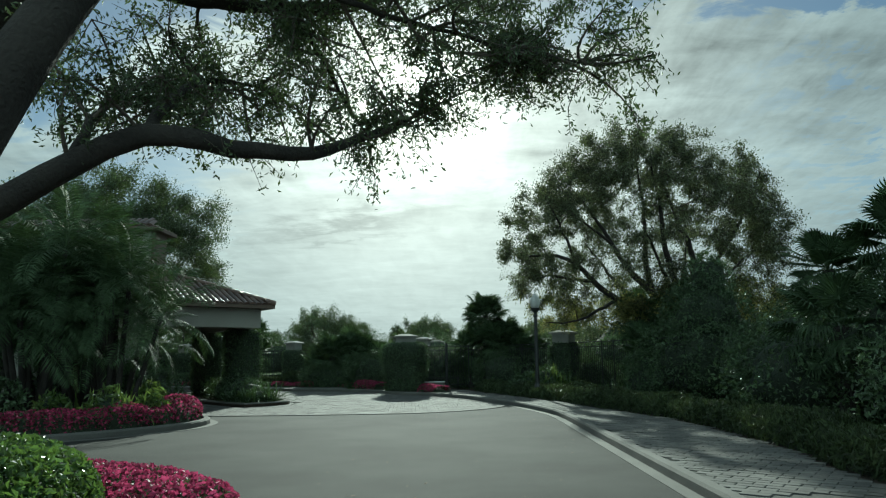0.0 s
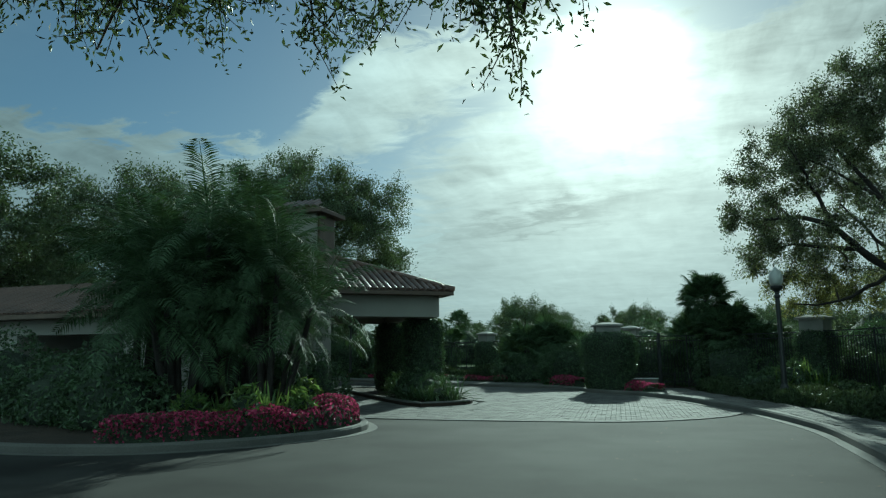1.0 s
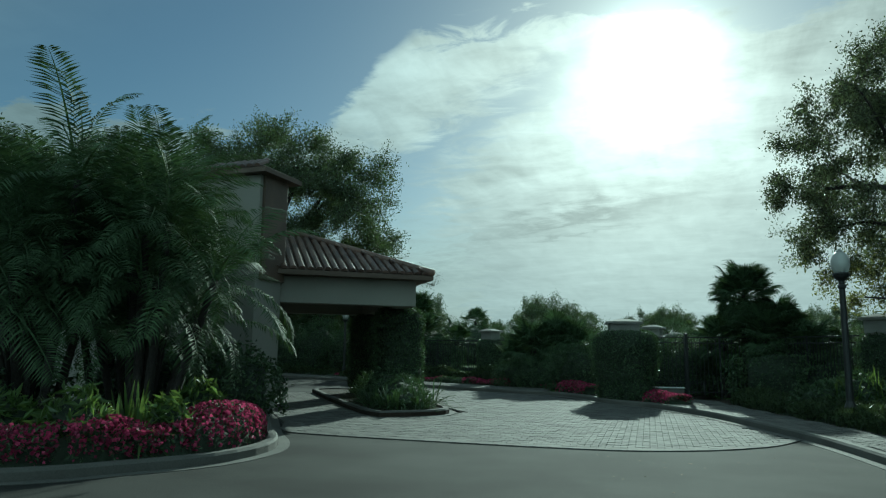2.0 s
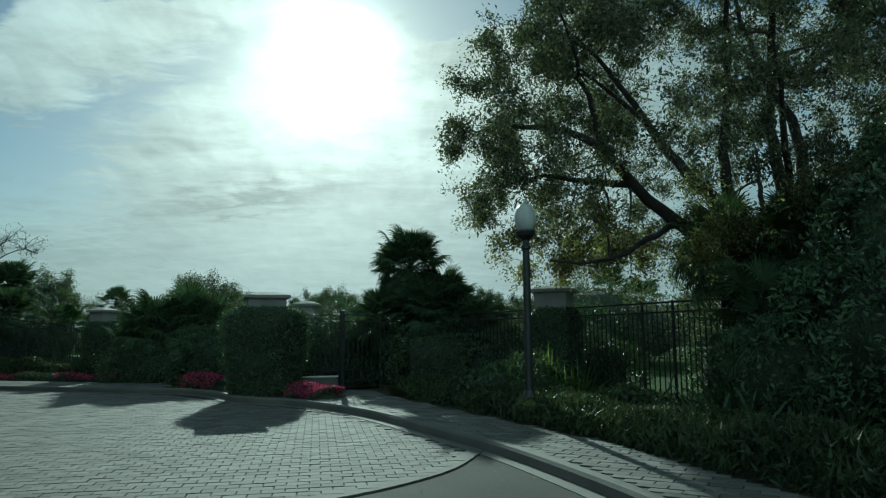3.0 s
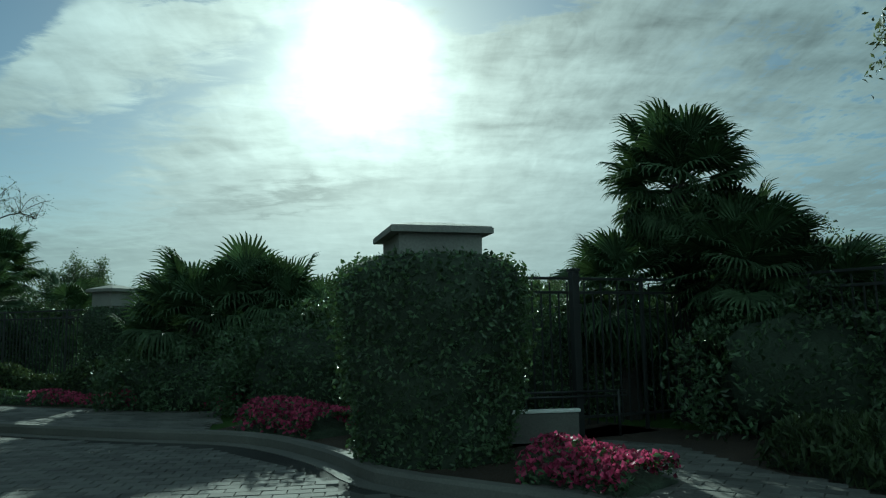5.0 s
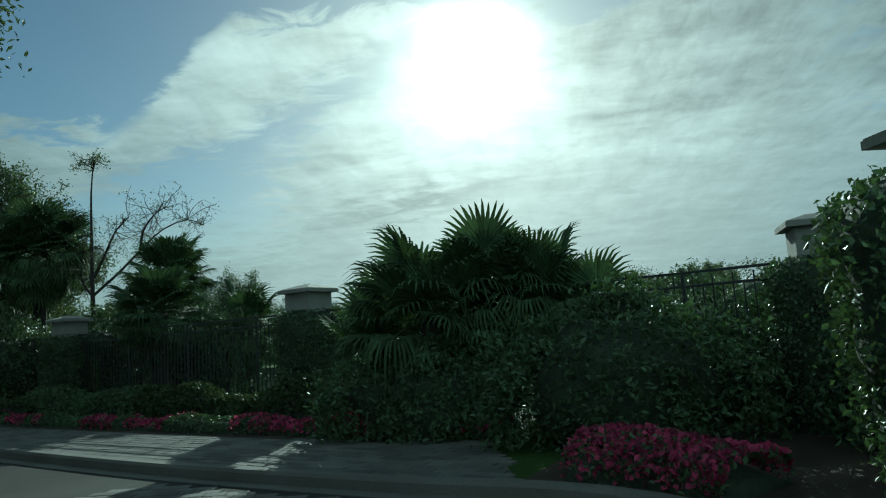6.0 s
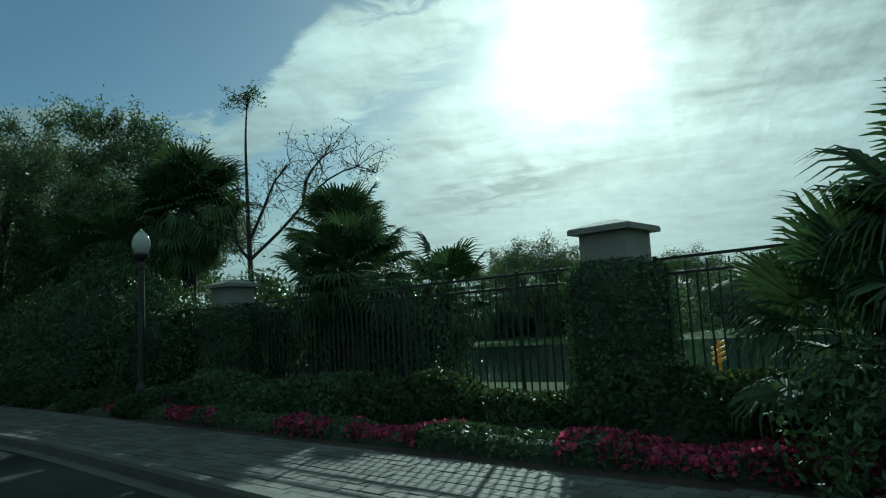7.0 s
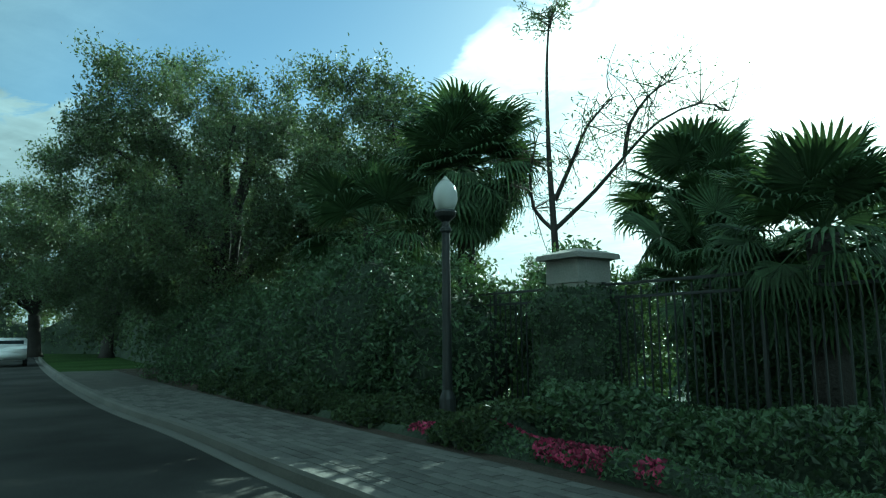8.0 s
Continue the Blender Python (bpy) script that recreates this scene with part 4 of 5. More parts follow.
def hip_roof(bm, x0, x1, y0, y1, z, rise, thick=.16, fascia=.18):
    w = min(x1 - x0, y1 - y0) / 2
    lo = [bm.verts.new(p) for p in ((x0, y0, z), (x1, y0, z), (x1, y1, z), (x0, y1, z))]
    up = [bm.verts.new((v.co.x, v.co.y, z + fascia)) for v in lo]
    if x1 - x0 >= y1 - y0:
        r = [bm.verts.new((x0 + w, y0 + w, z + fascia + rise)), bm.verts.new((x1 - w, y0 + w, z + fascia + rise))]
        fs = [(up[0], up[1], r[1], r[0]), (up[1], up[2], r[1]), (up[2], up[3], r[0], r[1]), (up[3], up[0], r[0])]
    else:
        r = [bm.verts.new((x0 + w, y0 + w, z + fascia + rise)), bm.verts.new((x0 + w, y1 - w, z + fascia + rise))]
        fs = [(up[0], up[1], r[0]), (up[1], up[2], r[1], r[0]), (up[2], up[3], r[1]), (up[3], up[0], r[0], r[1])]
    for f in fs:
        bm.faces.new(f)
    for k in range(4):
        bm.faces.new((lo[k], lo[(k + 1) % 4], up[(k + 1) % 4], up[k]))
    bm.faces.new(lo[::-1])


def barrel_tile():
    b = bmesh.new()
    seg = 5
    rows = []
    for y, r, h in ((0, .095, .0), (.42, .08, .012)):
        rows.append([b.verts.new((r * math.cos(math.pi * k / seg), y, r * .8 * math.sin(math.pi * k / seg) + h)) for k in range(seg + 1)])
    for k in range(seg):
        b.faces.new((rows[0][k], rows[0][k + 1], rows[1][k + 1], rows[1][k]))
    b.faces.new(rows[0][::-1])
    return mesh_of("roof_tile", b, M_TILE)


def tile_slope(parent, mesh, p0, eave, up, width, length, trim0, trim1, limit=300):
    """Barrel tiles on a slope: eave and up are unit directions; the sides draw in by trim0 and trim1 a metre."""
    eave, up = Vector(eave), Vector(up)
    nrm = eave.cross(up)
    rot = Matrix((eave, up, nrm)).transposed().to_4x4()
    V, F = [], []
    base = [v.co.copy() for v in mesh.vertices]
    faces = [tuple(q.vertices) for q in mesh.polygons]
    own = 0
    for j in range(int(length / .36)):
        y = j * .36
        for i in range(int(width / .22)):
            x = (i + .5) * .22
            if x < trim0 * y + .05 or x > width - trim1 * y - .05:
                continue
            pos = Vector(p0) + eave * x + up * y + nrm * (.02 + .004 * ((i * 7 + j * 3) % 3))
            if own < limit:
                ob = new("roof_tile", mesh)
                ob.parent = parent
                ob.matrix_basis = Matrix.Translation(pos) @ rot
                own += 1
            else:
                b = len(V)
                V.extend([tuple(pos + rot.to_3x3() @ c) for c in base])
                F.extend([tuple(b + k for k in q) for q in faces])
    if V:
        tagged(raw_part("far_tiles", V, F, M_TILE, parent), kind="stuff")


TILE = barrel_tile()
canopy = thing("entrance_canopy", "stucco drive-through canopy with a clay barrel-tile hip roof", "canopy", (-6.2, 26.4, 0), 39)
b = bmesh.new()
hip_roof(b, -7.4, 0, 0, 6.5, 3.42, 1.35, fascia=.12)
roof = part("roof", b, M_TRIM, canopy, "brown eaves under clay tiles")
sl = math.atan2(1.35, 3.25)
tile_slope(roof, TILE, (-7.38, 0, 3.54), (1, 0, 0), (0, math.cos(sl), math.sin(sl)), 7.36, 3.4, math.cos(sl), math.cos(sl))
tile_slope(roof, TILE, (-.02, .02, 3.54), (0, 1, 0), (-math.cos(sl), 0, math.sin(sl)), 6.46, 3.4, math.cos(sl), math.cos(sl), 150)
b = bmesh.new()
for p, q in (((0, 0, 3.62), (-3.25, 3.25, 4.98)), ((0, 6.5, 3.62), (-3.25, 3.25, 4.98)), ((-3.25, 3.25, 4.98), (-4.15, 3.25, 4.98))):
    tube(b, [p, q], [.10, .10], 8)
part("ridge", b, M_TILE, canopy, smooth=True)
for q in ((-7.2, -.35, .45, .85, 2.72, 3.42), (-7.2, -.35, 5.65, 6.05, 2.72, 3.42), (-.75, -.35, .85, 5.65, 2.72, 3.415)):
    part("beam", boxed(*q, bevel=.02), M_STUCCO, canopy)
for y in (2.1, 5.35):
    part("column", boxed(-.77, -.33, y - .22, y + .22, 0.1, 2.72, bevel=.02), M_STUCCO, canopy)

tower = thing("gatehouse", "two-storey white stucco gatehouse tower half hidden by palms", "house", (0, 0, 0))
part("wall", boxed(-15.2, -9.5, 23.0, 24.1, 0.05, 5.8, bevel=.02), M_STUCCO, tower)
b = bmesh.new()
hip_roof(b, -15.5, -9.2, 22.75, 24.4, 5.8, .38, fascia=.12)
troof = part("roof", b, M_TRIM, tower, "brown eaves under clay tiles")
part("cladding", boxed(-9.5, -9.42, 23.12, 24.1, 3.2, 5.8, bevel=.01), M_TRIM, tower, "dark brown timber cladding")
sl2 = math.atan2(.38, .825)
tile_slope(troof, TILE, (-15.48, 22.75, 5.92), (1, 0, 0), (0, math.cos(sl2), math.sin(sl2)), 6.26, .9, math.cos(sl2), math.cos(sl2), 130)
for x in (-13.9, -11.9):
    win = part("window", boxed(x - .45, x + .45, 22.93, 23.02, 3.9, 5.2, bevel=.01), M_TRIM, tower, "brown-framed upper window")
    for i in range(2):
        part("pane", boxed(x - .38 + .39 * i, x - .01 + .39 * i, 22.915, 22.925, 3.98, 5.12), M_DARKGLASS, win)
wing = thing("gatehouse_wing", "low white stucco wing with a shaded porch", "house", (0, 0, 0))
for q in ((-17.6, -15.25, 24.2, 24.5, .05, 2.9), (-30, -22.5, 24.2, 24.5, .05, 2.9), (-22.5, -17.6, 24.2, 24.5, 2.35, 2.9), (-30, -15.25, 30.2, 30.5, .05, 2.9)):
    part("wall", boxed(*q, bevel=.01), M_STUCCO, wing)
b = bmesh.new()
hip_roof(b, -30.6, -15.25, 23.3, 31.2, 2.9, 1.5, fascia=.16)
wroof = part("roof", b, M_TRIM, wing, "brown eaves under clay tiles")
sl3 = math.atan2(1.5, 3.95)
tile_slope(wroof, TILE, (-30.58, 23.3, 3.06), (1, 0, 0), (0, math.cos(sl3), math.sin(sl3)), 15.3, 4.1, math.cos(sl3), math.cos(sl3), 100)

# ---------------------------------------------------------------- clipped fig round the canopy columns


def clad_column(at, r, h, label):
    s = thing("clipped_shrub", label, "shrub", at, group="clipped columns")
    clipped_mass(s, RG, [(r * .9, 0), (r * 1.02, .5), (r, 1.2), (r * 1.04, h - .4), (r * .95, h - .12), (r * .6, h)], .07, 9000, M_HEDGE)


clad_column((-7.8, 27.8, .1), .68, 2.7, "tall clipped column of small-leaved climbing fig")
clad_column((-10.05, 30.3, .1), .62, 2.6, "tall clipped column of small-leaved climbing fig")

# ---------------------------------------------------------------- trees
R = np.random.default_rng(5)
def shade_tree():
    """The tree over the fence: short bole, several rising stems, arching limbs and a round, small-leaved crown."""
    r = np.random.default_rng(5)
    base = np.array([8.6, 27.0, Z0])
    tree = thing("shade_tree", "broad round-crowned tree with thin autumn-tinged foliage over the fence", "tree", tuple(base))
    bm = bmesh.new()
    bole = smooth_line([np.array(q) - base for q in ((8.6, 27, Z0), (8.55, 27, 1.0), (8.65, 27, 2.1), (8.7, 27, 2.7))], .3)
    tube(bm, bole, np.linspace(.55, .34, len(bole)), 12)
    part("trunk", bm, M_BARK, tree, smooth=True)
    limbs = [(.19, [(8.5, 27, 2.0), (7.7, 26.8, 3.2), (6.6, 26.6, 3.6), (5.7, 26.5, 4.3), (5.1, 26.4, 4.95), (4.0, 26.2, 5.3), (3.3, 26, 5.2)]),
             (.07, [(6.6, 26.6, 3.6), (5.3, 26.0, 2.95), (4.4, 25.7, 2.7), (3.8, 25.6, 2.75)]),
             (.08, [(5.7, 26.5, 4.3), (4.8, 27, 4.5), (4.2, 27.3, 4.65), (3.5, 27.6, 4.5)]),
             (.18, [(8.5, 27, 2.2), (8.1, 27.3, 3.8), (7.4, 27.8, 4.8), (7.0, 28.2, 5.7), (6.4, 28.6, 6.9), (5.7, 29, 8.1)]),
             (.13, [(8.1, 27.3, 3.8), (7.8, 27, 5.4), (7.8, 26.6, 6.1), (7.6, 26.2, 7.4), (7.3, 25.6, 8.7)]),
             (.17, [(8.8, 27, 2.2), (8.9, 26.8, 3.5), (8.5, 26.4, 5.1), (8.2, 26, 6.0), (8.0, 25.4, 7.2), (7.6, 24.8, 8.2)])]
    limbs += [(.18, [(9.0, 27.1, 2.2), (9.65, 27.3, 3.5), (9.7, 27.4, 5.5), (9.4, 27.6, 6.6), (9.1, 28, 8), (9, 28.4, 9.4)]),
              (.11, [(9.2, 27, 3.0), (9.9, 26.5, 4.4), (10.8, 26.2, 5.8), (11.6, 26, 7.4), (11.9, 25.8, 8.2)]),
              (.11, [(9.65, 27.3, 3.5), (10.8, 27.8, 4.3), (12, 28.4, 5.2), (12.7, 28.7, 5.7)]),
              (.12, [(8.5, 27.2, 2.3), (7.6, 28.6, 3.8), (6.9, 30, 5.2), (6.3, 30.8, 6.4)]),
              (.12, [(8.9, 27.3, 2.4), (9.8, 29, 4.4), (10.5, 30.3, 6.2)]),
              (.11, [(8.6, 26.8, 2.4), (8.2, 25.6, 3.9), (7.4, 24.4, 5.2), (6.8, 23.6, 6.0)]),
              (.07, [(6.9, 28.2, 5.9), (5.6, 28.2, 7.0), (4.6, 28.0, 7.5)]),
              (.07, [(5.1, 26.4, 4.95), (4.4, 25.6, 6.3), (3.9, 25, 7.0)])]
    nodes, thick = [], []
    for r0, line in limbs:
        p = np.array(smooth_line([np.array(q) - base for q in line], .3))
        p[1:-1] += r.normal(size=(len(p) - 2, 3)) * .025
        rr = np.linspace(r0, max(.016, r0 * .2), len(p))
        lb = bmesh.new()
        tube(lb, p, rr, 9, False)
        part("limb", lb, M_BARK, tree, smooth=True)
        nodes.extend(p[len(p) // 3:])
        thick.extend(rr[len(p) // 3:])
    ctr, rad = np.array([8.3, 28.4, 6.45]) - base, np.array([5.25, 5.1, 4.1])
    found = []
    for _ in range(14000):
        d = unit(r.normal(size=3))
        q = d * r.uniform(.2, 1.0) ** .34
        rim = np.linalg.norm(q)
        if q[2] < -.9 or (q[2] < .05 and rim < .78 and r.uniform() < .9) or (rim < .7 and r.uniform() < .4):
            continue
        wide = 1 - (.30 if q[2] < 0 else -.04) * q[2]      # a full skirt and a broad top
        q = q * [wide, wide, 1]
        p = ctr + q * rad * (1 + .05 * math.sin(5 * d[0] + 3 * d[2]) + .04 * math.sin(9 * d[1]))
        if all(np.linalg.norm(p - o) > .63 for o in found):
            found.append(p)
        if len(found) >= 450:
            break
    leafy_crown(tree, r, ctr, rad, nodes, thick, found, .80, 9, 250000, .084, M_OAK_BROWN, .55, .6, .42, M_BACKLIT, 3.7)


shade_tree()
broad_tree("live_oak", "dark dense live oak rising behind the gatehouse", R, (-17.2, 32.6, Z0), 3.0, .40, (-14.9, 32.1, 6.9), (5.2, 4.8, 3.7),
           10, 140, 9, 140000, .095, M_OAK, loose=.6, low=-.6)
broad_tree("live_oak", "live oak with feathery crown beyond the low wing", R, (-24, 33.5, Z0), 3.0, .34, (-24, 33, 7.2), (7.4, 5.2, 4.0),
           10, 140, 8, 90000, .13, M_OAK, loose=.6, low=-.6)
broad_tree("live_oak", "large dense live oak beside the street", R, (-31, 52, Z0), 2.6, .42, (-31, 51.5, 5.75), (6.8, 6.2, 4.75),
           12, 210, 9, 190000, .11, M_OAK, loose=.6, low=-.75)
broad_tree("live_oak", "smaller oak in the hedgerow by the street", R, (-24.6, 52.5, Z0), 2.2, .26, (-24.6, 52, 5.4), (3.6, 3.6, 4.0),
           8, 90, 7, 55000, .125, M_OAK, loose=.6, low=-.8)


big = [o for o in scene.objects if o.name.startswith("live_oak") and o.parent is None]
for x, y, a, k in ((-33.5, 30, 200, 1.0), (-46, 27, 40, .9), (-43, 61, 70, .85), (-54, 64, 160, .8), (-47, 66, 250, .95), (-61, 63.5, 20, .95), (-36, 64, 120, .8), (-64, 54, 300, .95), (-56, 69, 210, .9)):
    c = copy_thing(big[3], pose(x, y, Z0, 0, 0, a))
    c.scale = (k * 1.75, k * 1.75, k * 1.35)


def overhead_oak():
    """The near live oak: leaning trunk, one long crooked limb over the drive, and drooping leafy sprays."""
    r = np.random.default_rng(8)
    base = np.array([-6.8, 6.6, .1])
    tree = thing("live_oak", "near live oak with a long crooked limb over the drive", "tree", tuple(base))

    def loc(*p):
        return [np.array(q) - base for q in p]

    bm = bmesh.new()
    main = [loc((-6.8, 6.6, .1), (-6.1, 6.8, 1.3), (-5.4, 7.0, 2.3), (-5.2, 7.2, 3.2), (-4.8, 7.5, 4.6), (-3.9, 7.8, 6.0), (-2.6, 8.1, 6.9), (-1.0, 8.6, 7.6)),
            loc((-5.55, 6.95, 2.1), (-4.7, 7.0, 2.55), (-3.75, 7.07, 2.97), (-3.1, 7.1, 3.4), (-2.45, 7.25, 3.70), (-1.7, 7.6, 3.68), (-1.0, 8.2, 3.80), (-.55, 9.1, 4.25), (.1, 9.8, 4.8), (.35, 10.4, 5.1)),
            loc((-3.9, 7.8, 6.0), (-2.6, 8.8, 6.0), (-1.2, 9.6, 6.3), (.6, 10.2, 7.0), (2.1, 10.6, 7.0)),
            loc((-4.8, 7.5, 4.6), (-4.9, 8.4, 5.0), (-5.1, 9.3, 5.6), (-5.4, 10.0, 5.9)),
            loc((-2.45, 7.25, 3.70), (-2.5, 8.0, 4.4), (-2.4, 9.0, 5.0), (-1.9, 10.2, 5.3)),
            loc((-2.6, 8.1, 6.9), (-.4, 8.2, 7.0), (1.2, 8.6, 7.1), (2.3, 9.2, 6.7)),
            loc((-3.0, 8.0, 6.6), (-1.5, 9.0, 5.9), (-.9, 10.0, 5.0), (-.6, 10.7, 4.7)),
            loc((-2.4, 8.1, 7.0), (-1.4, 8.3, 6.2), (-.75, 8.5, 5.8), (.35, 8.5, 5.4), (1.5, 8.5, 5.05), (2.4, 8.6, 4.9)),
            loc((-3.1, 7.1, 3.4), (-3.3, 7.9, 4.2), (-3.4, 8.9, 4.8), (-3.2, 9.8, 5.2))]
    rad = [(.42, .10), (.19, .012), (.12, .015), (.12, .015), (.07, .012), (.09, .012), (.07, .012), (.06, .01), (.06, .012)]
    paths = []
    for k, (q, (r0, r1)) in enumerate(zip(main, rad)):
        fine = smooth_line(q, .25)
        fine = [p + r.normal(size=3) * (.012 if 0 < i < len(fine) - 1 else 0) for i, p in enumerate(fine)]
        lb = bmesh.new()
        tube(lb, fine, np.linspace(r0, r1, len(fine)), 12 if k < 2 else 7, False)
        part("limb" if k else "trunk", lb, M_BARK, tree, smooth=True)
        paths.append(np.array(fine))
    tips = []
    for k, p in enumerate(paths):
        if k == 0:
            p = p[len(p) * 2 // 3:]
        elif k == 1:
            p = p[len(p) * 35 // 100:]
        else:
            p = p[len(p) // 4:]
        for i in range(int(len(p) * (1.8 if k != 1 else 1.0)) + (16 if k == 7 else 0)):
            s = p[r.integers(len(p) * 2 // 3, len(p))] if k == 7 and i < 16 else p[r.integers(len(p))]
            e = s + unit(r.normal(size=3) * [1, 1, .7] + [0.1, .2, .55 if k == 1 else .15]) * r.uniform(.4, 1.2)
            if e[2] + base[2] < 3.95:
                e[2] = 3.95 - base[2] + r.uniform(0, .4)
            m_ = (s + e) / 2 + r.normal(size=3) * .12
            q = bez(s, m_, e, 6)
            tube(bm, q, np.linspace(.026, .008, 6), 5, False)
            for _ in range(7):
                a = q[r.integers(2, 6)]
                c = a + unit(r.normal(size=3) + [0, 0, -.25]) * r.uniform(.25, .75)
                tube(bm, [a, (a + c) / 2 + r.normal(size=3) * .04, c], [.008, .006, .003], 3, False)
                tips.append((a, c))
    tagged(part("branching", bm, M_TWIG, tree, smooth=True), kind="stuff")
    tips = np.array(tips)
    kk = 60000 // len(tips)
    t = r.uniform(.1, 1.1, (len(tips), kk, 1))
    c = tips[:, None, 0] * (1 - t) + tips[:, None, 1] * t + r.normal(size=(len(tips), kk, 3)) * .065
    c = c.reshape(-1, 3)
    v, f = leaf_cloud(r, c, .072, .36, .7)
    tagged(raw_part("crown", v, f, M_OAK, tree), kind="stuff")


overhead_oak()


def leaning_oak():
    r = np.random.default_rng(9)
    base = np.array([-2.8, 4.0, .1])
    tree = thing("live_oak", "leaning live oak trunk standing in the flower bed", "tree", tuple(base))
    b_ = bmesh.new()
    line = smooth_line([np.array(q) - base for q in ((-2.8, 4.0, .1), (-2.5, 4.2, 1.5), (-2.05, 4.45, 2.9), (-1.7, 4.7, 3.85), (-1.1, 5.2, 5.2), (-.6, 6.0, 6.4), (-.1, 7.0, 7.2))], .2)
    tube(b_, line, np.linspace(.24, .05, len(line)), 12)
    part("trunk", b_, M_BARK, tree, smooth=True)
    b_ = bmesh.new()
    tips = []
    for _ in range(26):
        s0 = line[int(r.integers(len(line) * 3 // 4, len(line)))]
        e = s0 + unit(r.normal(size=3) + [.1, .3, .5]) * r.uniform(.6, 1.5)
        k = bez(s0, (s0 + e) / 2 + r.normal(size=3) * .1, e, 6)
        tube(b_, k, np.linspace(.025, .008, 6), 5, False)
        for _ in range(7):
            a = k[int(r.integers(2, 6))]
            c = a + unit(r.normal(size=3)) * r.uniform(.25, .7)
            tube(b_, [a, c], [.008, .003], 3, False)
            tips.append((a, c))
    tagged(part("branching", b_, M_TWIG, tree, smooth=True), kind="stuff")
    tips = np.array(tips)
    t = r.uniform(.1, 1.1, (len(tips), 60, 1))
    c = tips[:, None, 0] * (1 - t) + tips[:, None, 1] * t + r.normal(size=(len(tips), 60, 3)) * .1
    v, f = leaf_cloud(r, c.reshape(-1, 3), .062, .45, .5)
    tagged(raw_part("crown", v, f, M_OAK, tree), kind="stuff")


leaning_oak()


def bare_tree():
    r = np.random.default_rng(14)
    tree = thing("bare_tree", "thin leafless tree with a tuft at its top", "tree", (-18.2, 48.0, Z0))
    bm = bmesh.new()
    mast = smooth_line([np.array(p) for p in ((0, 0, 0), (.05, 0, 1.6), (0, 0, 3.3), (-.1, .1, 5), (-.05, 0, 6.6), (.05, 0, 7.8))], .4)
    tube(bm, mast, np.linspace(.11, .013, len(mast)), 8)
    part("trunk", bm, M_BARK, tree, smooth=True)
    bm = bmesh.new()
    stems = [((0, 0, 3.3), (.8, .3, 4.2), (1.35, .6, 5.0), (2.0, .9, 5.8), (2.8, 1.1, 6.15), (3.3, 1.2, 5.9)), ((0, 0, 3.3), (-.5, .2, 3.9), (-.6, .3, 4.8), (-.5, .4, 5.5)),
             ((.02, .05, 4.0), (.4, .1, 4.9), (.75, .1, 5.7), (1.3, 0, 6.2)), ((1.35, .6, 5.0), (1.5, .5, 5.7), (1.9, .5, 6.3), (2.3, .4, 6.5))]
    tips = []
    for q in stems:
        p = smooth_line([np.array((0, 0, 3.3)) + (np.array(x) - (0, 0, 3.3)) * (.95, .95, .84) for x in q], .3)
        lb = bmesh.new()
        tube(lb, p, np.linspace(.05, .012, len(p)), 6, False)
        part("limb", lb, M_BARK, tree, smooth=True)
        for _ in range(24):
            s = p[int(r.integers(len(p) // 3, len(p)))]
            e = s + unit(r.normal(size=3) + [.2, 0, .3]) * r.uniform(.4, 1.1)
            k = bez(s, (s + e) / 2 + r.normal(size=3) * .12, e, 5)
            tube(bm, k, np.linspace(.013, .005, 5), 4, False)
            for _ in range(4):
                a = k[int(r.integers(1, 5))]
                c = a + unit(r.normal(size=3)) * r.uniform(.15, .45)
                tube(bm, [a, c], [.007, .003], 3, False)
                tips.append(c)
    top = np.array((.05, 0, 7.55))
    for _ in range(22):
        e = top + unit(r.normal(size=3) * [1, 1, .35]) * r.uniform(.35, .75)
        tube(bm, [top + [0, 0, r.uniform(-.3, .3)], e], [.015, .005], 4, False)
        tips.extend([e] * 6)
    tagged(part("branching", bm, M_TWIG, tree, smooth=True), kind="stuff")
    tips = np.array(tips)
    c = np.repeat(tips, 3, 0) + r.normal(size=(len(tips) * 3, 3)) * .08
    v, f = leaf_cloud(r, c, .10, .3)
    tagged(raw_part("crown", v, f, M_OAK, tree), kind="stuff")


bare_tree()

# ---------------------------------------------------------------- palms
P = np.random.default_rng(17)
for x, y, h, k, s in ((1.95, 34.1, 3.4, 96, .66), (2.9, 34.2, 2.3, 84, .66), (1.25, 34.6, 1.9, 56, .66), (4.2, 34.5, 1.6, 56, .68), (2.45, 33.5, 2.1, 64, .64), (3.6, 33.4, 1.6, 56, .64)):
    fan_palm("dark fan palm in a dense clump behind the footpath", P, (x, y, Z0), h, k, s, .13, lo=-85, hi=72, group="palm clump at the gate")
for x, y, h, k, s in ((-6.1, 37.9, 1.6, 36, .78), (-5.2, 38.5, 1.8, 38, .78), (-4.5, 38.4, 1.65, 36, .76), (-6.9, 38.5, 1.0, 20, .75), (-3.7, 38.2, 1.0, 22, .75)):
    fan_palm("fan palm with broad drooping leaves between gate pillars", P, (x, y, Z0), h, k, s, .13, lo=-35, group="palms between pillars")
for x, y, h, k, s in ((-15.6, 48.0, 3.65, 60, .86), (-20.3, 48.4, 4.9, 96, 1.0), (-13.7, 44.0, 2.4, 56, .72), (-12.6, 46.6, 2.0, 30, .75), (-22.2, 47.6, 3.6, 28, 1.0), (-15.2, 46.6, 2.3, 22, .85)):
    fan_palm("shaggy cabbage palm behind the iron fence", P, (x, y, Z0), h, k, s, .17, lo=-80, group="palms by the street")
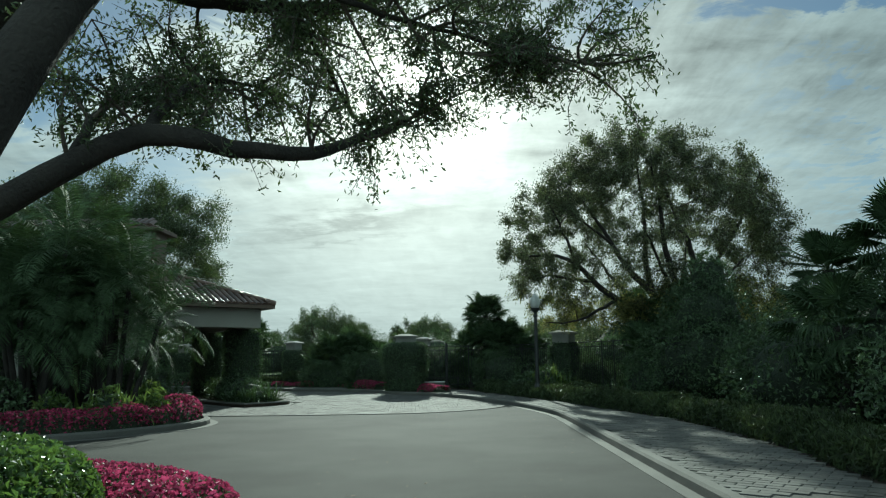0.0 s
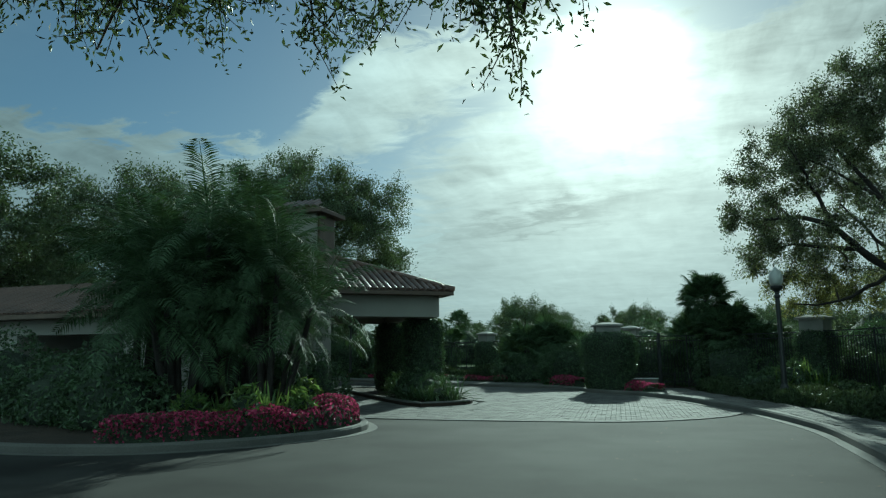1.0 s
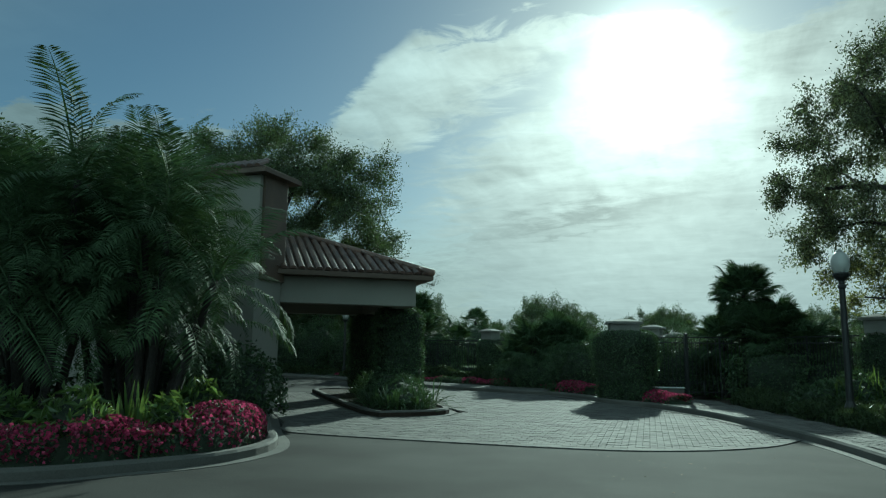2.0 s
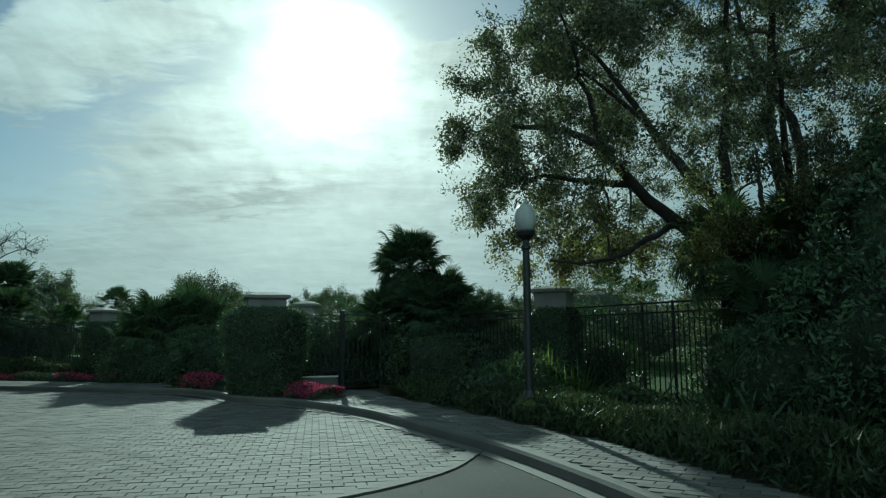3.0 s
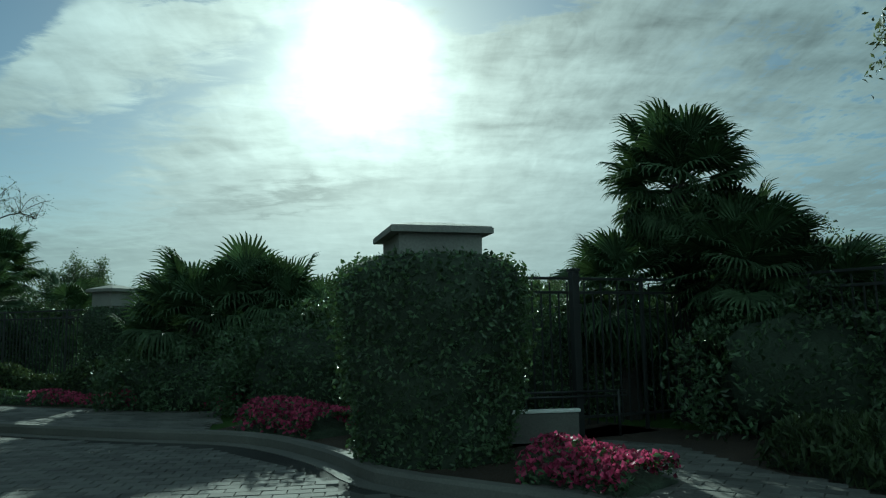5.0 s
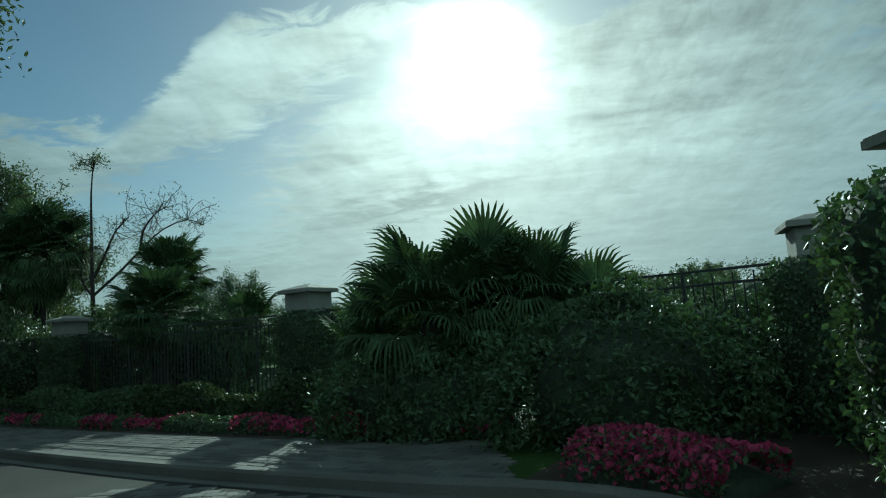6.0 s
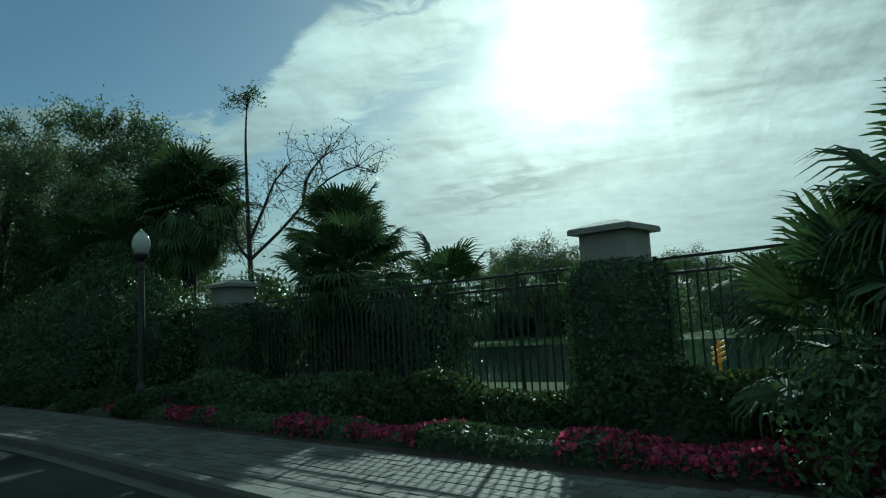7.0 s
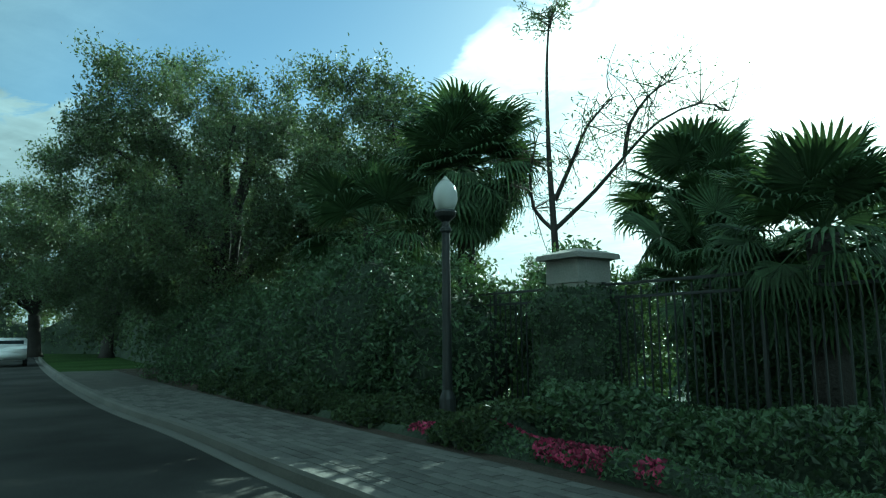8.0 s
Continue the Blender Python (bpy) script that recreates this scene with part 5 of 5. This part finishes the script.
for x, y, h, k, s in ((10.6, 16.2, 3.9, 44, .72), (9.4, 12.6, 3.0, 32, .8), (10.9, 20.0, 3.7, 40, .72), (8.8, 15.8, 2.0, 26, .8)):
    fan_palm("cabbage palm in the thicket beside the drive", P, (x, y, Z0), h, k, s, .16, lo=-70, group="palms beside the drive")
for x, y, h, k, s in ((7.1, 25.9, 2.8, 40, .6), (8.3, 25.2, 3.0, 40, .62), (6.9, 24.6, 1.6, 34, .6)):
    fan_palm("small fan palm crowding the trunk of the shade tree", P, (x, y, Z0), h, k, s, .11, lo=-60, group="palms under the shade tree")
for x, y, h, k, s in ((17.4, 60, 4.6, 30, .95), (20.5, 62, 4.0, 30, .95), (-58, 120, 7.0, 30, 1.5), (-26, 92, 5.2, 30, 1.2)):
    fan_palm("distant cabbage palm beyond the lawn", P, (x, y, Z0), h, k, s, .16, lo=-60, group="distant palms")
for x, y, st, h, k, s in ((-7.9, 17.9, 10, 3.5, 13, .86), (-9.6, 17.4, 10, 4.2, 13, .92), (-11.8, 18.6, 10, 4.3, 12, .95), (-9.5, 19.5, 9, 4.3, 12, .85), (-10.8, 20.2, 9, 4.7, 12, .9)):
    feather_palm("clump of feathery palms with slender stems before the gatehouse", P, (x, y, Z0), st, h, k, s, -45, 78, group="palm clumps at the gatehouse")

# ---------------------------------------------------------------- shrubs
S = np.random.default_rng(23)
shrub("dark_shrub", "tall dark cone-shaped evergreen beside the drive", "shrub", S, (8.7, 23.4, Z0), [((-.2, 0, 1.2), (1.8, 1.6, 1.5)), ((0, 0, 2.6), (1.25, 1.2, 1.3)), ((.1, 0, 3.8), (.7, .7, .9))], .11, 16000)
shrub("dark_shrub", "dense dark shrub below the palms", "shrub", S, (9.5, 17.5, Z0), [((0, 0, .9), (2.2, 2.6, 1.3)), ((.6, -2, 1.4), (1.8, 2.0, 1.6)), ((.4, 2.4, 1.2), (1.8, 1.8, 1.5))], .11, 15000)
shrub("dark_shrub", "dense dark shrub below the palms", "shrub", S, (9.0, 11.0, Z0), [((0, 0, .9), (1.9, 2.6, 1.2)), ((.8, -3, 1.2), (1.8, 2.2, 1.6))], .11, 11000)
for x, y, n_, ln in ((6.0, 23.4, 70, 1.1), (6.5, 24.3, 70, 1.3), (6.3, 25.2, 60, 1.2), (5.9, 24.2, 50, .9), (6.9, 23.0, 70, 1.3), (5.7, 25.9, 55, 1.0)):
    strap_clump("broad_leaf_plant", "glossy broad-leaved ginger clump under the tree", "plant", S, (x, y, Z0), n_, ln, .03, M_GINGER, .35, (10, 72), group="ginger clumps")
shrub("dark_shrub", "dark shrub behind the ginger clumps", "shrub", S, (7.0, 24.4, Z0), [((0, 0, .7), (.8, 1.2, 1.0)), ((.3, 1.5, .6), (.8, .9, .9))], .09, 5000)
shrub("dark_shrub", "low dark shrub round the arching plant", "shrub", S, (4.0, 28.1, Z0), [((0, 0, .4), (.9, .7, .6)), ((-.7, -.2, .3), (.7, .6, .5))], .10, 3000)
for x, y, n_, ln in ((4.1, 28.0, 170, 1.55), (3.5, 27.7, 110, 1.15), (4.7, 27.5, 110, 1.2)):
    strap_clump("arching_plant", "bright arching strap-leaved plant at the lamp foot", "plant", S, (x, y, Z0 + .1), n_, ln, .015, M_LIGHT_LEAF, .3, (22, 82), group="arching plants at the lamp")
shrub("dark_shrub", "dark rounded shrub at the foot of the palm clump", "shrub", S, (2.9, 32.7, Z0), [((.3, .6, 1.0), (1.2, .8, 1.2)), ((0, 0, .7), (1.5, .9, 1.0)), ((1.5, -.6, .7), (1.2, .9, .9)), ((2.2, -1.6, .5), (.9, .9, .8))], .09, 16000)
shrub("island_shrub", "loose low shrub on the canopy island", "shrub", S, (-6.9, 25.9, .1), [((0, 0, .25), (.7, .7, .5)), ((-.6, .9, .3), (.7, .8, .6)), ((-1.4, 2.2, .3), (.8, .9, .6)), ((.5, -.7, .15), (.55, .55, .34))], .10, 4600, M_HEDGE, aspect=.35, core=.7)
for x, y, ln in ((-6.25, 25.1, .95), (-6.5, 24.6, .8), (-6.0, 25.6, 1.1), (-6.9, 24.9, .9), (-7.6, 25.9, .9), (-7.0, 26.9, 1.1), (-8.9, 28.3, 1.0), (-7.3, 25.2, .8), (-8.2, 26.7, .9), (-9.2, 29.3, 1.0), (-5.9, 24.9, .8)):
    strap_clump("strap_plant", "arching strap-leaved plant spilling over the island kerb", "plant", S, (x, y, .1), 55, ln, .02, M_HEDGE, .18, (20, 80), group="island plants")
for x, y, c in ((-7.0, 15.9, .8), (-6.5, 17.0, .65), (-7.3, 18.6, .8), (-8.3, 16.0, .7)):
    shrub("leafy_plant", "bright green leafy plant in the flower bed", "plant", S, (x, y, Z0), [((0, 0, .45 * c), (.5 * c, .5 * c, .6 * c))], .20, 420, M_LIGHT_LEAF, aspect=.3, group="bed plants")
for x, y, ln in ((-6.6, 16.4, .95), (-7.4, 17.2, 1.1), (-6.7, 18.0, .9), (-7.9, 16.6, 1.0)):
    strap_clump("strap_plant", "yellow-green strap-leaved plant behind the pink flowers", "plant", S, (x, y, Z0), 60, ln, .028, M_LIGHT_LEAF, .2, (30, 85), group="bed plants")
for x, y, rx, ry, rz in ((-10.5, 16.3, 1.2, .8, .8), (-12.5, 17.0, 1.4, .9, .9), (-8.8, 21.3, 1.0, 1.2, .9), (-10.3, 20.8, 1.6, 1.2, 1.0), (-13.8, 19.6, 1.6, 1.2, 1.1), (-16.5, 18.5, 1.6, 1.4, 1.3)):
    shrub("dark_shrub", "dark rounded shrub below the feathery palms", "shrub", S, (x, y, Z0), [((0, 0, rz * .6), (rx, ry, rz))], .11, 3600, group="shrubs at the gatehouse")
for x, y, rx, ry, rz in ((-15.2, 29.9, 1.2, 1.1, 1.2), (-17.6, 31.8, 1.5, 1.3, 1.5)):
    shrub("dark_shrub", "dark rounded shrub beyond the canopy drive", "shrub", S, (x, y, Z0), [((0, 0, rz * .6), (rx, ry, rz))], .10, 4200, group="shrubs beyond the canopy")
for x, y, rx, ry, rz in ((-3.6, 36.2, 1.5, .8, 1.1), (-6.0, 37.5, 1.5, .8, .8), (-.2, 35.2, 1.3, .8, 1.2), (.9, 35.4, 1.2, .8, 1.1), (-2.4, 38.2, 1.6, .9, 1.2), (-.6, 37.8, 1.4, .9, 1.2), (1.5, 36.6, 1.6, 1.0, 1.4), (3.6, 35.6, 1.5, 1.0, 1.5), (6.2, 31.2, 1.3, 1.0, .9)):
    shrub("green_shrub", "rounded green shrub along the fence foot", "shrub", S, (x, y, Z0), [((0, 0, rz * .55), (rx, ry, rz))], .085, 9500, M_HEDGE, group="shrubs along the fence", core=.74)
for x, y, rx, ry, rz in ((-19.5, 46.2, 1.4, 1.2, 1.6), (-21.6, 46.6, 1.6, 1.3, 2.0), (-24.0, 48.0, 2.0, 1.5, 1.8), (-27.0, 49.3, 2.2, 1.5, 1.6), (-13.9, 46.0, 1.5, 1.0, 1.6), (-17.6, 47.4, 1.4, 1.1, 1.7), (-30.5, 51, 2.2, 1.6, 1.6)):
    shrub("dark_shrub", "tall dark shrub behind the street fence", "shrub", S, (x, y, Z0), [((0, 0, rz * .55), (rx, ry, rz))], .11, 11000, group="shrubs behind the fence", core=.74)

# low planting and flowers
wr = [p for p in WALK_R if 0 < p[1] < 31]
hedge_row("ground_cover", "knee-high dark ground cover along the footpath", "ground cover", S, offset_line(wr, .75), 1.3, .36, .19, 1700, M_OLIVE, wobble=.5, aspect=.16, lift=1.3)
hedge_row("ground_cover", "knee-high yellow-green ground cover behind the path", "ground cover", S, offset_line([p for p in wr if 20 < p[1] < 29], 1.5), .9, .36, .10, 1300, M_OLIVE, wobble=.9)
nb = offset_line(KERB_NEAR, .5)
hedge_row("flower_row", "row of pink impatiens in bloom at the kerb", "flowers", S, [p for p in nb if p[0] > -4.4 and p[1] > 3], 1.1, .32, .052, 2900, M_HEDGE, M_PINK, .55, .3, patchy=-.9)
hedge_row("low_hedge", "glossy green low hedge behind the pink flowers", "hedge", S, [p for p in offset_line(KERB_NEAR, 1.75) if p[0] > -9 and p[1] > 3], 1.4, .66, .075, 3000, M_GLOSS_LEAF, wobble=.35)
b1 = [p for p in offset_line(KERB_BED1, -.75) if p[0] > -8.8 and p[1] < 19.4]
hedge_row("flower_row", "mounded pink impatiens along the curved kerb", "flowers", S, b1, 1.1, .42, .062, 1900, M_HEDGE, M_PINK, .55, .5, patchy=-.7)
for lo, hi in ((-.95, .12), (-4.6, -2.75)):
    pb = [p for p in offset_line(KERB_R, .72) if p[1] > 28.6 and lo < p[0] < hi]
    hedge_row("flower_row", "mounded pink impatiens at the pillar foot", "flowers", S, pb, .95, .31, .062, 1900, M_HEDGE, M_PINK, .52, .5, patchy=-.9)
fb = [p for p in offset_line(WALK_F, .55) if -19 < p[0] < -5]
hedge_row("flower_row", "low band of pink impatiens beside the footpath", "flowers", S, fb, .6, .22, .065, 1100, M_HEDGE, M_PINK, .5, .6, patchy=-.08)
hedge_row("low_hedge", "loose green low hedge below the fence", "hedge", S, [p for p in offset_line(WALK_F, 1.6) if -17 < p[0] < -12.4], 1.0, .55, .09, 1200, M_HEDGE, wobble=.5)
hedge_row("low_hedge", "loose yellow-green low hedge below the fence", "hedge", S, [p for p in offset_line(WALK_F, 1.6) if -12.6 < p[0] < -5], 1.1, .60, .09, 1500, M_OLIVE, wobble=.7)
hedge_row("ground_cover", "bright leafy ground cover round the lamp foot", "ground cover", S, [p for p in offset_line(WALK_F, 1.0) if -27 < p[0] < -16.5], 1.7, .32, .10, 1500, M_OLIVE, wobble=.9)

# ---------------------------------------------------------------- beyond the fence
bm = bmesh.new()
slab(bm, [(-40, 56), (-22, 51.5), (-14, 48.4), (-8, 46.6), (-2, 46), (5, 47.5), (8, 52), (7, 62), (0, 68), (-18, 71), (-40, 76)], -.2, 0.104)
tagged(part("pond", bm, M_WATER), "still dark pond behind the fence", "water", kind="structure")
sgn = thing("marker_board", "small orange slatted marker behind the fence", "marker", (-7.4, 44.7, Z0))
for i in range(4):
    b = bmesh.new()
    box(b, -.14, .14, -.012, .012, -.025, .025, bevel=.006)
    part("slat", b, M_ORANGE, sgn, m=pose(0, 0, .50 + .09 * i, 0, -28, 0))
part("stake", boxed(-.02, .02, .014, .05, 0, .85, bevel=.004), M_ORANGE, sgn)

B = np.random.default_rng(31)
far = []
for i in range(4):
    far.append(broad_tree("distant_tree", "hazy rounded tree on the far side of the pond", B, (-4 + 22 * i, 112 + 6 * i, 0), 2.0, .3, (-4 + 22 * i, 112 + 6 * i, 4.6 + .4 * i), (4.2 + .5 * i, 4.0, 3.6),
                          7, 50, 6, 20000, .21, M_OAK, loose=.7, low=-.9, lowest=.8, group="far trees"))
for k in range(48):
    s = far[int(B.integers(4))]
    x = -120 + 235 * (k + B.uniform(-.4, .4)) / 48
    y = 96 + 14 * math.sin(k * 1.7) + B.uniform(-8, 14) + .0016 * (x + 5) ** 2
    z = B.uniform(.68, 1.02)
    c = copy_thing(s, pose(x, y, 0, 0, 0, B.uniform(0, 360)))
    c.scale = (z * B.uniform(.9, 1.25), z * B.uniform(.9, 1.25), z)
for k, (x, y, h) in enumerate(((-11, 86, 5.0), (-2, 78, 4.2), (8.5, 70, 4.0), (12, 48, 4.2), (17, 40, 4.6), (-26, 90, 5.4), (-38, 88, 5.2), (-18, 93, 5.6), (4, 84, 5.0), (10, 43, 2.4))):
    shrub("pond_shrub", "rounded shrub mass on the lawn beyond the fence", "shrub", B, (x, y, Z0), [((0, 0, h * .45), (h * .8, h * .7, h * .6)), ((h * .7, .4, h * .35), (h * .6, h * .5, h * .45))], .13, 12000, (M_OAK_BROWN if k in (3, 4) else M_HEDGE if k % 2 else M_OAK), group="shrubs beyond the fence", core=.62)
hedge_row("far_hedge", "long dark thicket along the far shore", "hedge", B, smooth_line([(-120, 122), (-60, 104), (-20, 96), (15, 94), (60, 100), (110, 120)], 2.0), 7, 3.6, .5, 160, M_OAK, wobble=.7, base=0)
hedge_row("street_thicket", "dark thicket behind the street footpath", "hedge", B, smooth_line([(-33, 55), (-45, 61.5), (-62, 71), (-72, 70), (-80, 60)], 1.5), 4.0, 4.0, .26, 330, M_OAK, wobble=.7, base=.1)
hedge_row("side_hedge", "long dark thicket beside the drive", "hedge", B, smooth_line([(13.5, -12), (13.2, 5), (13.0, 18), (14.5, 30), (20, 44)], 1.0), 3.0, 3.2, .16, 420, M_HEDGE, wobble=.6, base=.1)

# parked car far down the street


def parked_car(at, rz):
    c = thing("parked_car", "white parked car far down the street", "car", at, rz)
    b = bmesh.new()
    prof = [(-2.1, .35), (-2.15, .75), (-1.9, .9), (-1.2, .98), (-.6, 1.42), (.7, 1.45), (1.5, 1.0), (2.1, .9), (2.15, .4)]
    a = [b.verts.new((x, -.85, z)) for x, z in prof]
    d = [b.verts.new((x, .85, z)) for x, z in prof]
    for k in range(len(prof) - 1):
        b.faces.new((a[k], a[k + 1], d[k + 1], d[k]))
    b.faces.new(a[::-1])
    b.faces.new(d)
    b.faces.new((a[0], d[0], d[-1], a[-1]))
    bmesh.ops.bevel(b, geom=b.edges[:], offset=.06, segments=2, affect="EDGES")
    part("body", b, M_CAR, c, smooth=True)
    for x in (-1.3, 1.35):
        for y in (-.8, .8):
            w = bmesh.new()
            tube(w, [(x, y - .1, .32), (x, y + .1, .32)], [.32, .32], 16)
            part("wheel", w, M_RUBBER, c)
    part("windscreen", boxed(-1.0, -.75, -.7, .7, 1.02, 1.3), M_DARKGLASS, c)
    part("side_window", boxed(-.55, .9, -.86, .86, 1.02, 1.34), M_DARKGLASS, c)


parked_car((-50.5, 55.9, 0), 150)

# fallen leaves on the drive
F_ = np.random.default_rng(41)
pts = np.stack([F_.uniform(-1.2, 3.0, 260), F_.uniform(4, 26, 260), np.full(260, .012)], 1)
v, f = leaf_cloud(F_, pts, .05, .5)
v[:, 2] = .006 + .35 * np.abs(v[:, 2] - .012)
tagged(raw_part("fallen_leaves", v, f, M_PALM_DRY), "scattered dry fallen leaves on the asphalt", "leaf litter", kind="stuff")
